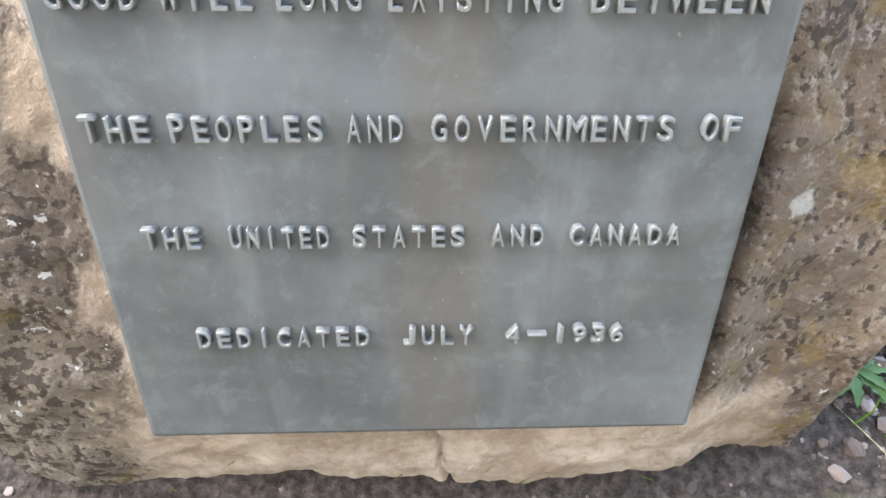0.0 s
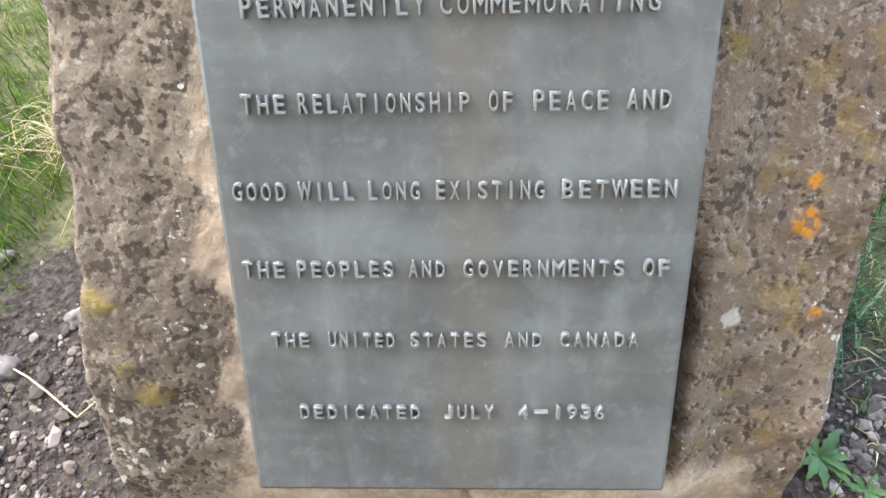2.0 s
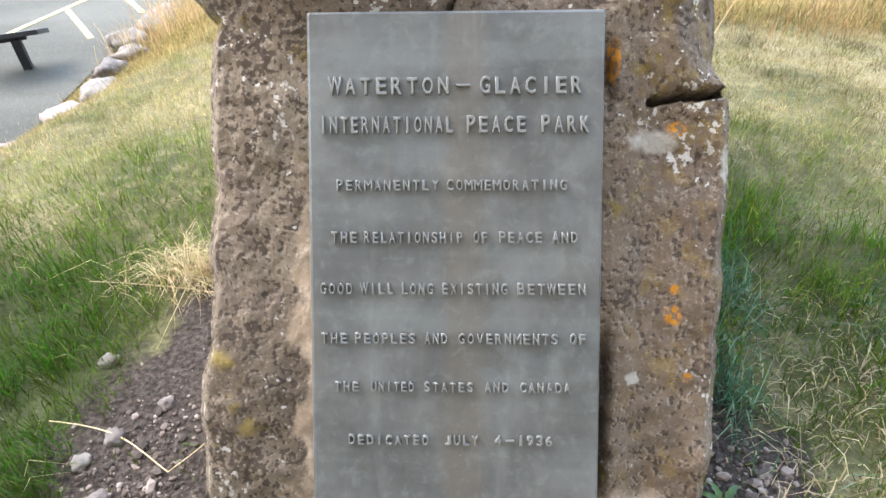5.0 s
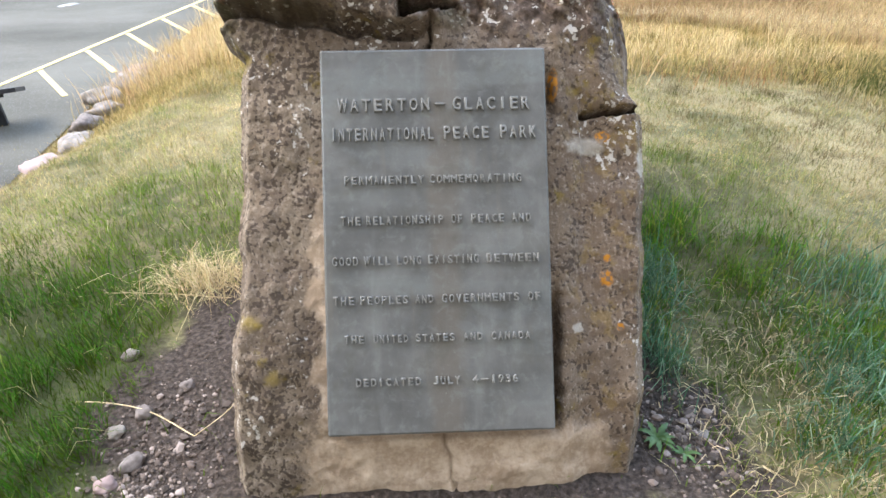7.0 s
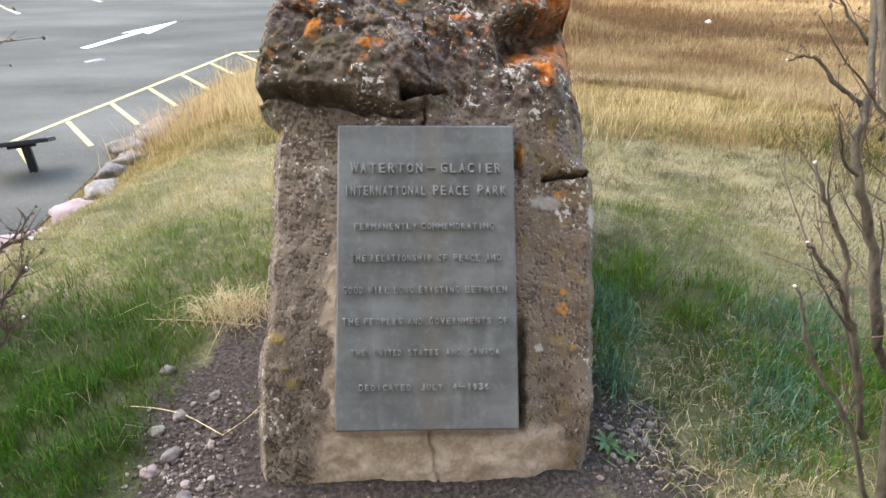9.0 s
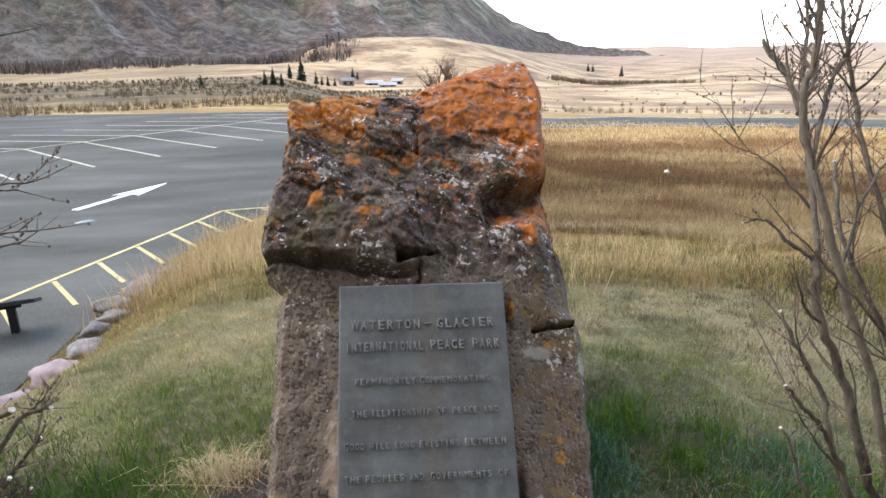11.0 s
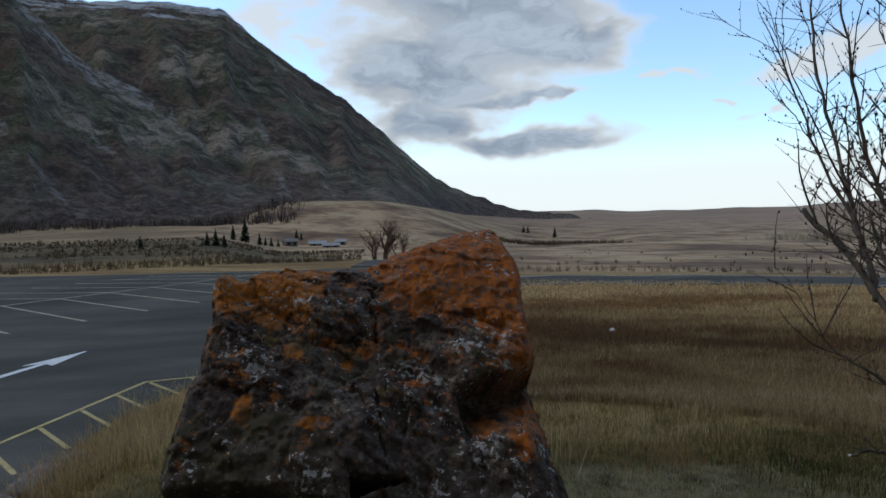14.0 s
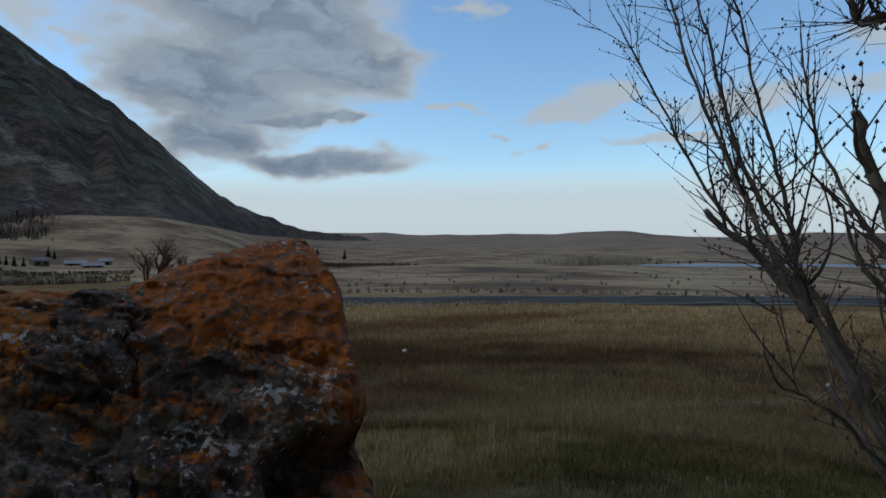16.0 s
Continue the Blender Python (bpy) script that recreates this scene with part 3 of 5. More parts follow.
def curve_through(pts, per=5):
    """A smooth line through points."""
    out = []
    P = [Vector(p) for p in pts]
    for i in range(len(P) - 1):
        p0, p1, p2, p3 = P[max(i - 1, 0)], P[i], P[i + 1], P[min(i + 2, len(P) - 1)]
        for k in range(per):
            t = k / per
            out.append(0.5 * ((2 * p1) + (p2 - p0) * t + (2 * p0 - 5 * p1 + 4 * p2 - p3) * t * t + (3 * p1 - p0 - 3 * p2 + p3) * t ** 3))
    out.append(P[-1])
    return out


# ---- the lie of the land ----
LOT_Z = -1.2
BANK = ((-9.0, -12.0), (-4.2, 0.0), (-3.5, 4.2), (-3.55, 6.4), (-3.2, 9.4), (-2.3, 11.2), (0.5, 12.2), (4.0, 15.0), (8.0, 42.0))


def bank_distance(x, y):
    """Metres from the foot of the bank; below nought on the low side, towards the car park."""
    best, low = None, False
    for (ax, ay), (bx, by) in zip(BANK, BANK[1:]):
        ex, ey = bx - ax, by - ay
        t = np.clip(((x - ax) * ex + (y - ay) * ey) / (ex * ex + ey * ey), 0, 1)
        qx, qy = x - ax - t * ex, y - ay - t * ey
        dist = np.hypot(qx, qy)
        left = ex * qy - ey * qx > 0
        if best is None:
            best, low = dist, left
        else:
            low = np.where(dist < best, left, low)
            best = np.minimum(best, dist)
    return np.where(low, -best, best)


def ground_height(x, y):
    x, y = np.asarray(x, float), np.asarray(y, float)
    r, az = np.hypot(x, y), np.degrees(np.arctan2(x, y))
    right = -3.0 * (1 - np.exp(-np.maximum(r - 2.2, 0) / 17.0))
    right = np.where(np.abs(az) > 90, right * 0.4, right)
    sd = bank_distance(x, y)
    low = smooth(1.5, -0.35, sd)
    z = right * (1 - low) + LOT_Z * low
    # far country, by the angle under which it lies
    def rise(table):
        rr = np.array([p[0] for p in table])
        ee = np.array([p[1] for p in table])
        return 1.83 + r * np.tan(np.radians(np.interp(np.log(np.maximum(r, 1)), np.log(rr), ee)))
    west = rise(((50, -3.45), (110, -1.7), (300, -0.35), (800, -0.1), (5000, 0.1)))
    mid = rise(((50, -4.4), (120, -3.0), (300, -1.9), (430, 0.0), (580, 1.75), (700, 2.05), (1100, 1.8), (5000, 0.2)))
    east = rise(((50, -5.4), (120, -4.0), (350, -2.35), (600, -2.1), (1100, -1.0), (2300, 0.55), (5000, 0.3)))
    wm = smooth(-11, -3, az) * (az > -100)
    we = smooth(4, 20, az)
    farz = (west * (1 - wm) + mid * wm) * (1 - we) + east * we
    k = smooth(48, 75, r)
    return z * (1 - k) + farz * k


def ground_noise(xs, ys):
    """Small bumps, and rolling ground far off, for arrays of places."""
    inside = bank_distance(xs, ys)
    r = np.hypot(xs, ys)
    f1 = np.zeros(len(xs))
    f2 = np.zeros(len(xs))
    f3 = np.zeros(len(xs))
    for i, (x, y, q) in enumerate(zip(xs, ys, r)):
        if q < 60:
            f1[i] = noise.fractal((x * 1.3, y * 1.3, 0.3), 1.0, 2.0, 3)
        if 5 < q < 600:
            f2[i] = noise.fractal((x * 0.16, y * 0.16, 4.0), 1.0, 2.0, 3)
        if q > 90:
            f3[i] = noise.fractal((x * 3.2 / (q + 200), y * 5.0 / (q + 200), 2.0), 1.0, 2.0, 4)
    near = 0.035 * f1 * np.minimum(1.0, r / 1.2) * smooth(-0.5, 0.1, inside)
    roll = 0.12 * smooth(5, 14, r) * f2 * smooth(-0.5, 1.5, inside)
    return near + roll + smooth(90, 400, r) * r * 0.010 * f3


def ground_at(x, y):
    return float(ground_height(x, y)) + float(ground_noise(np.array([x]), np.array([y]))[0])


def build_ground():
    radii = [0.0]
    step = 0.10
    while radii[-1] < 4600:
        radii.append(radii[-1] + step)
        step = max(0.10, radii[-1] * 0.045)
    N = 420
    # finer spokes over the side that is looked at
    angles = [radians(-70 + 150 * i / 299) for i in range(300)] + [radians(80 + 210 * (i + 1) / 121) for i in range(120)]
    verts, faces = [(0, 0, ground_at(0, 0))], []
    for r in radii[1:]:
        xs, ys = np.sin(angles) * r, np.cos(angles) * r
        zs = ground_height(xs, ys)
        zs = zs + ground_noise(xs, ys)
        verts.extend(zip(xs.tolist(), ys.tolist(), zs.tolist()))
    for k in range(N):
        faces.append((0, 1 + (k + 1) % N, 1 + k))
    for i in range(len(radii) - 2):
        a = 1 + i * N
        for k in range(N):
            l = (k + 1) % N
            faces.append((a + k, a + l, a + N + l, a + N + k))
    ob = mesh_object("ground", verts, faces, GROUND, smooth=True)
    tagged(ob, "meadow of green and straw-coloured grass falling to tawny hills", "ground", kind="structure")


build_ground()


# ---- the car park ----
def flat_sheet(name, outline, z, mat, parent=None, thick=0.0):
    bm = bmesh.new()
    f = bm.faces.new([bm.verts.new((x, y, z)) for x, y in outline])
    if f.normal.z < 0:
        f.normal_flip()
    bmesh.ops.triangulate(bm, faces=bm.faces[:])
    return part(name, bm, mat, parent)


def stripe(name, a, b, width, mat, parent, z=LOT_Z + 0.016):
    a, b = Vector((*a, 0)), Vector((*b, 0))
    s = (b - a).normalized().cross(Vector((0, 0, 1))) * width / 2
    bm = bmesh.new()
    box(bm, ((b - a).length, width, 0.006), ((a + b) / 2 + Vector((0, 0, z))), Matrix.Rotation(math.atan2(b.y - a.y, b.x - a.x), 4, "Z"))
    return part(name, bm, mat, parent)


def build_lot():
    lot = tagged(flat_sheet("car_park", [(-60, -10), (-8.9, -10), (-4.55, 0.0), (-3.85, 4.2), (-3.88, 6.4), (-3.55, 9.5), (-2.8, 11.5), (0.2, 12.9), (3.2, 16.5), (6.6, 42.0), (-9, 43.2), (-17, 44.5), (-31, 48), (-60, 56)], LOT_Z + 0.012, ASPHALT),
                 "empty grey asphalt car park with faded painted bays", "car park", kind="structure")
    edge = [(-7.2, 0.5), (-5.46, 6.92), (-3.77, 12.07), (-2.9, 12.25), (0.5, 12.6)]
    for a, b in zip(edge, edge[1:]):
        stripe("edge_line", a, b, 0.08, YELLOW, lot)
    for k in range(11):
        t = k / 7
        ax, ay = -5.75 + 1.98 * t, 6.0 + 6.07 * t
        if k == 7:
            ax, ay = -3.72, 12.05
        if k > 7:
            ax, ay = -3.0 + 0.85 * (k - 8), 12.25 + 0.08 * (k - 8)
        stripe("hatch_line", (ax + 0.05, ay - 0.06), (ax + 0.85, ay - 1.12), 0.07, YELLOW, lot)
    far = [(-14.8 + 1.4 * k, 25.2 + 2.02 * k) for k in range(-5, 9)]
    stripe("bay_spine", far[0], far[-1], 0.10, BAY, lot)
    for x, y in far:
        stripe("bay_line", (x, y), (x + 5.2, y - 5.75), 0.10, BAY, lot)
        stripe("bay_line", (x - 0.05, y + 0.05), (x - 6.6, y + 2.2), 0.10, BAY, lot)
    # the white arrow and its ghost
    a, b = Vector((-7.15, 12.75)), Vector((-6.15, 15.9))
    w = (b - a).normalized()
    s = Vector((w.y, -w.x))
    L = (b - a).length
    bm = bmesh.new()
    for outline in ((a - s * 0.11, a + s * 0.11, a + w * L * 0.56 + s * 0.09, a + w * L * 0.56 - s * 0.09), (a + w * L * 0.50 + s * 0.36, b, a + w * L * 0.47 - s * 0.36, a + w * L * 0.561)):
        bm.faces.new([bm.verts.new((q.x, q.y, LOT_Z + 0.019)) for q in outline])
    arrow = part("painted_arrow", bm, WHITE, lot)
    arrow["label"] = "white painted direction arrow"
    for x, y, l in ((-6.55, 11.45, 0.45), (-6.42, 11.5, 0.3)):
        stripe("worn_paint_mark", (x, y), (x + l * 0.45, y + l * 0.55), 0.12, GHOST, lot)


build_lot()


def build_road():
    pts = curve_through([(2.0, 46.5, 0), (12, 44.2, 0), (19.7, 42.5, 0), (29.5, 38.0, 0), (42, 31.0, 0), (52, 25.5, 0), (80, 8, 0)], 10)
    verts, faces = [], []
    for i, p in enumerate(pts):
        q = pts[min(i + 1, len(pts) - 1)] - pts[max(i - 1, 0)]
        s = Vector((-q.y, q.x, 0)).normalized()
        z = max(ground_at(p.x, p.y), ground_at(p.x + s.x * 3, p.y + s.y * 3), ground_at(p.x - s.x * 3, p.y - s.y * 3)) + 0.10
        for o, dz in ((-4.4, -1.0), (-3.2, 0.0), (3.2, 0.02), (4.4, -1.0)):
            verts.append((p.x + s.x * o, p.y + s.y * o, z + dz))
    for i in range(len(pts) - 1):
        for k in range(3):
            a = i * 4 + k
            faces.append((a, a + 4, a + 5, a + 1))
    ob = tagged(mesh_object("road", verts, faces, ASPHALT), "narrow grey park road crossing the grassland", "road", kind="structure")
    for o in (-2.9, 2.9):
        v, f = [], []
        for i, p in enumerate(pts):
            a, b = Vector(verts[i * 4 + 1]), Vector(verts[i * 4 + 2])
            for w in (o - 0.05, o + 0.05):
                v.append(a.lerp(b, (w + 3.2) / 6.4) + Vector((0, 0, 0.02)))
        for i in range(len(pts) - 1):
            f.append((i * 2, i * 2 + 1, i * 2 + 3, i * 2 + 2))
        mesh_object("edge_line", v, f, WHITE, ob)


build_road()


# ---- mountains ----
def build_mountain(name, ridge, r0, r1, foot_z, mat, label, scree, rough, seed, toe=0.0):
    """A slope that climbs from r0 to a ridge at about r1 metres; ridge: its angle above the horizon by compass bearing."""
    azs, els = np.array([p[0] for p in ridge]), np.array([p[1] for p in ridge])
    NA, NR = 230, 90
    verts, faces, marks = [], [], []
    for i in range(NA):
        az = azs[0] + (azs[-1] - azs[0]) * i / (NA - 1)
        top = np.interp(az, azs, els) + 0.22 * fbm(az * 0.9, seed, 0, 4)
        near = r0 + (r1 * 0.93 - r0) * toe * sstep(5, 17, az)
        foot_z = float(ground_height(near * math.sin(radians(az)), near * math.cos(radians(az)))) - 6.0
        for j in range(NR):
            s = j / (NR - 1)
            back = s > 0.82
            q = min(s / 0.82, 1.0)
            r = near + (r1 - near) * (s / 0.82)
            crest = max(1.83 + r1 * math.tan(radians(top)), foot_z + 1.0)
            z = foot_z + (crest - foot_z) * (q ** 1.12)
            if back:
                z = crest - (s - 0.82) * r1 * 0.9
            x, y = r * math.sin(radians(az)), r * math.cos(radians(az))
            env = math.sin(math.pi * min(q, 1.0)) * (crest - foot_z)
            gully = noise.ridged_multi_fractal(Vector((az * 0.22 + q * 0.5, q * 0.9, seed)), 1.0, 2.1, 5, 1.0, 2.0) - 1.0
            z += env * rough * gully + env * rough * 0.5 * fbm(az * 0.5, q * 9.0, seed + 3, 4)
            verts.append((x, y, z))
            m = 0.0
            for a0, q0, a1, q1, w in scree:
                t = (q - q0) / (q1 - q0)
                if -0.05 < t < 1.05:
                    c = a0 + (a1 - a0) * t + 0.5 * fbm(q * 9, seed, 1, 3)
                    m = max(m, 1 - abs(az - c) / (w * (1.15 - 0.5 * t)))
            if toe == 0.0:
                m = max(m, 1.25 * sstep(0.76, 0.94, q) * sstep(-26, -21, az) * sstep(-2.5, -5, az))
            marks.append(max(m * (0.75 + 0.9 * fbm(x * 0.02, z * 0.03, seed, 4)), 0.0) * 0.75)
    for i in range(NA - 1):
        for j in range(NR - 1):
            a = i * NR + j
            faces.append((a, a + 1, a + NR + 1, a + NR)[::-1])
    ob = mesh_object(name, verts, faces, mat, smooth=True)
    at = ob.data.attributes.new("scree", "FLOAT", "POINT")
    at.data.foreach_set("value", np.array(marks, np.float32))
    return tagged(ob, label, "mountain", kind="structure")


build_mountain("mountain_peak", ((-75, 9), (-50, 13), (-35, 15.5), (-27, 17.4), (-22, 17.2), (-18, 17.6), (-13.5, 18.1), (-8.6, 18.0), (-5.3, 15.4), (-1.5, 12.9), (1.5, 11.1), (5.5, 7.7), (8.5, 4.9), (11, 3.2), (16.5, 1.1), (19, 0.75), (21.5, 0.5), (23.5, 0.1), (26, -0.6)),
               760, 1650, 0.0, PEAK, "steep dark brown mountain with snow-dusted ledges", ((-3.8, 0.05, -6.0, 0.42, 1.0), (1.0, 0.02, -2.0, 0.25, 0.7)), 0.060, 2.0, 1.0)
build_mountain("mountain_spur", ((-80, 12), (-60, 17), (-45, 20), (-36, 20), (-30, 19.3), (-25, 18.0), (-21.6, 15.6), (-19.7, 13.3), (-12.1, 9.8), (-8.5, 7.6), (-4.9, 5.2), (-3.2, 2.5), (-1.5, 0.6), (0.5, -0.5)),
               600, 1150, 0.0, SPUR, "nearer shoulder of the mountain with scree gullies and bare woods", ((-11.5, 0.02, -19.5, 0.55, 0.9), (-20, 0.1, -27, 0.5, 1.0), (-27, 0.05, -33, 0.4, 0.8), (-4.2, 0.5, -19.0, 1.02, 2.2), (-14, 0.3, -17, 0.6, 0.7), (-30, 0.3, -38, 0.8, 1.6)), 0.060, 7.0)


# ---- the boulder ----
LEFT = ((-0.45, -0.575), (-0.05, -0.570), (0.25, -0.566), (0.33, -0.535), (0.5, -0.543), (0.85, -0.533), (1.02, -0.520), (1.09, -0.590), (1.22, -0.605), (1.40, -0.585), (1.55, -0.560), (1.75, -0.545), (1.95, -0.560), (2.3, -0.550))
RIGHT = ((-0.45, 0.545), (-0.13, 0.552), (0.26, 0.580), (0.55, 0.592), (0.76, 0.604), (0.85, 0.602), (0.88, 0.600), (1.03, 0.584), (1.20, 0.562), (1.34, 0.556), (1.44, 0.562), (1.52, 0.558), (1.62, 0.564), (1.80, 0.580), (2.05, 0.614), (2.3, 0.62))
TOP = ((0.0, 1.95), (0.03, 1.97), (0.09, 1.93), (0.13, 2.01), (0.28, 2.035), (0.46, 2.03), (0.50, 2.06), (0.56, 2.12), (0.70, 2.22), (0.86, 2.325), (0.95, 2.375), (0.985, 2.365), (1.0, 2.30))
BEND = ((-0.5, 0.21), (-0.17, 0.088), (-0.02, 0.045), (0.06, 0.03), (1.0, 0.04), (1.15, 0.045), (1.4, 0.095), (1.65, 0.165), (1.9, 0.235), (2.05, 0.30), (2.14, 0.355), (2.25, 0.43), (2.36, 0.50))


def table(rows, v):
    return float(np.interp(v, [r[0] for r in rows], [r[1] for r in rows]))


def bell(v, mid, width):
    return math.exp(-((v - mid) / width) ** 2)


def rock_depth(u, v, a, b):
    d = table(BEND, v)
    n1, n2, n3 = fbm(u * 2.3, v * 2.3, 1, 4), fbm(u * 8, v * 8, 5, 4), fbm(u * 28, v * 28, 9, 3)
    head = sstep(0.98, 1.2, v)
    keep = 1 - (1 - head) * sstep(0.40, 0.30, abs(u)) * sstep(-0.12, 0.02, v)
    d += 0.020 * n1 * keep + (0.008 + 0.006 * head) * n2 * keep + (0.004 + 0.004 * head) * n3
    # broken facets
    calm = 1 - 0.65 * sstep(1.72, 1.95, v) * sstep(-0.02, 0.12, u)
    for scale, amount in ((2.1, 0.034), (6.0, 0.020), (14.0, 0.010), (34.0, 0.005)):
        q = Vector((u * scale + 0.4 * v * scale, v * scale - 0.3 * u * scale, 3.0 + scale))
        d += amount * (0.22 + 0.78 * head) * keep * calm * (abs(noise.noise(q)) - 0.22)
    for scale, amount in ((4.2, 0.026), (8.5, 0.017), (19.0, 0.008)):
        q = Vector((u * scale - 0.35 * v * scale, v * scale + 0.35 * u * scale, 8.0 + scale)) + 0.25 * noise.noise_vector(Vector((u * scale * 2, v * scale * 2, 1.0)))
        c = noise.voronoi(q)[1][0]
        t = noise.cell_vector(c * 9.7)
        d += amount * (0.18 + 0.82 * head) * keep * calm * ((q.x - c.x) * t.x + (q.y - c.y) * t.y + 0.22 * t.z)
    # the lower left of the head is one smooth face below a slanting edge
    s = (u + 0.52) * 0.776 + (v - 1.68) * 0.632
    d -= 0.050 * sstep(-0.40, 0.0, s) * sstep(0.34, 0.03, s) * sstep(0.12, -0.06, u) * head
    d += 0.03 * sstep(0.33, 0.42, u) * (1 - head)
    # brow over the plate, with a dark seam beneath
    seam = 1.087 - 0.17 * min(u + 0.10, 0.0) + 0.022 * n2
    brow = sstep(0.08, -0.06, u) * sstep(seam - 0.006, seam + 0.012, v) * sstep(1.50, 1.15, v)
    d -= 0.050 * brow
    d += 0.055 * sstep(0.0, -0.06, u) * bell(v, seam - 0.012, 0.013)
    # wedge-shaped hole beside it
    cut = v - 1.098 - 0.40 * max(u + 0.075, 0) - 0.010 * n2 - 0.006 * n3
    d += 0.20 * sstep(0.0, 0.006, cut) * sstep(0.0, 0.008, 1.170 + 0.03 * n2 - v) * sstep(-0.094, -0.084, u) * sstep(0.075, 0.055, u)
    # cracks
    wig = 0.034 * n2 + 0.012 * n3
    d += 0.05 * bell(u, -0.015 + wig, 0.008) * sstep(0.99, 1.02, v) * sstep(1.13, 1.10, v)
    d += 0.03 * bell(u, 0.005 + wig, 0.005) * sstep(1.12, 1.18, v) * sstep(1.48, 1.42, v) * sstep(-0.3, 0.1, fbm(v * 9, 2, 2, 2))
    d += 0.030 * bell(u, 0.015 + wig * 1.5 + 0.05 * (v - 1.85), 0.006) * sstep(1.62, 1.66, v) * sstep(1.93, 1.85, v)
    d += 0.030 * bell(v, 1.648 + wig, 0.007) * sstep(-0.24, -0.16, u) * sstep(0.03, 0.0, u)
    d -= 0.020 * sstep(-0.30, -0.16, u) * sstep(0.02, -0.01, u) * sstep(1.645, 1.67, v) * sstep(1.98, 1.84, v)
    slit = abs(v - 0.862 - 0.14 * (u - 0.5) - wig * 0.25)
    d += 0.11 * sstep(0.011, 0.005, slit) * sstep(0.40, 0.425, u)
    d += 0.016 * sstep(0.40, 0.42, u) * sstep(0.90, 0.84, v) * sstep(0.60, 0.82, v)
    d += 0.015 * bell(u + 0.15 * (v + 0.1), 0.02 + wig * 0.4, 0.004) * sstep(0.02, -0.02, v)
    # deep notch under the right shoulder
    lip = v - 0.26 * (u - 0.40) - 0.02 * n1 - 0.012 * n2
    d += 0.19 * (1 - 0.70 * sstep(0.44, 0.55, u)) * sstep(0.24, 0.30, u) * sstep(1.490, 1.478, lip) * sstep(1.24, 1.47, lip)
    d -= 0.030 * sstep(0.22, 0.36, u) * sstep(1.47, 1.52, lip) * sstep(1.90, 1.62, v)
    # the plate stands free of the stone along its right edge
    d += 0.02 * bell(v, -0.014 + 0.2 * wig, 0.010) * sstep(0.33, 0.28, abs(u))
    d += 0.060 * bell(u, 0.312 + 0.4 * wig, 0.011) * (sstep(0.42, 0.25, v) * sstep(-0.04, 0.02, v) + 0.8 * bell(v, 0.9, 0.05))
    # slanting flank on the right
    d += 0.09 * sstep(table(RIGHT, v) - 0.13, table(RIGHT, v), u) * sstep(0.86, 0.95, v) * sstep(1.60, 1.50, v)
    # rounded rim
    e = min(a, 1 - a) * 1.15
    d += 0.045 * sstep(0.035, 0.0, e) + 0.025 * sstep(0.05, 0.0, (1 - b) * 2.2)
    return d


def build_boulder():
    NU, NV = 230, 400
    grid = []
    for j in range(NV):
        b = j / (NV - 1)
        row = []
        for i in range(NU):
            a = i / (NU - 1)
            v = -0.40 + b * (table(TOP, a) + 0.40)
            v += 0.012 * fbm(a * 9, b * 3, 2, 3) * b
            l, r = table(LEFT, v), table(RIGHT, v)
            rag = 0.012 * fbm(v * 5, 0, 3, 4)
            u = l + a * (r - l) + rag * (1 - 2 * min(a, 1 - a))
            row.append((u, rock_depth(u, v, a, b), v))
        grid.append(row)
    verts = [p for row in grid for p in row]
    faces = []
    for j in range(NV - 1):
        for i in range(NU - 1):
            k = j * NU + i
            faces.append((k, k + 1, k + NU + 1, k + NU))
    rim = [i for i in range(NU)] + [j * NU + NU - 1 for j in range(1, NV)] + [(NV - 1) * NU + i for i in range(NU - 2, -1, -1)] + [j * NU for j in range(NV - 2, 0, -1)]
    down = FACE.to_3x3().inverted() @ Vector((0, 0, -1))
    prev = rim
    for depth, shrink, drop in ((0.10, 0.995, 0), (0.25, 0.975, 0), (0.45, 0.94, 0.05), (0.70, 0.86, 0.2), (0.85, 0.7, 0.9)):
        ring = []
        for k in rim:
            u, d, v = verts[k]
            f = 0.05 * fbm(u * 3 + depth * 4, v * 3, depth * 5, 4)
            q = Vector((u * (shrink + f), d + depth, 0.9 + (v - 0.9) * (shrink + f)))
            world = FACE @ q
            q += down * drop * max(world.z + 0.3, 0.0)
            ring.append(len(verts))
            verts.append(tuple(q))
        n = len(rim)
        for i in range(n):
            faces.append((prev[(i + 1) % n], prev[i], ring[i], ring[(i + 1) % n]))
        prev = ring
    faces.append(tuple(prev))
    ob = mesh_object("boulder", verts, faces, ROCK, smooth=True)
    ob.matrix_world = FACE
    tagged(ob, "rough brown boulder blotched with orange and white lichen", "boulder")


build_boulder()


# ---- the bronze plaque ----
GLYPHS = {}


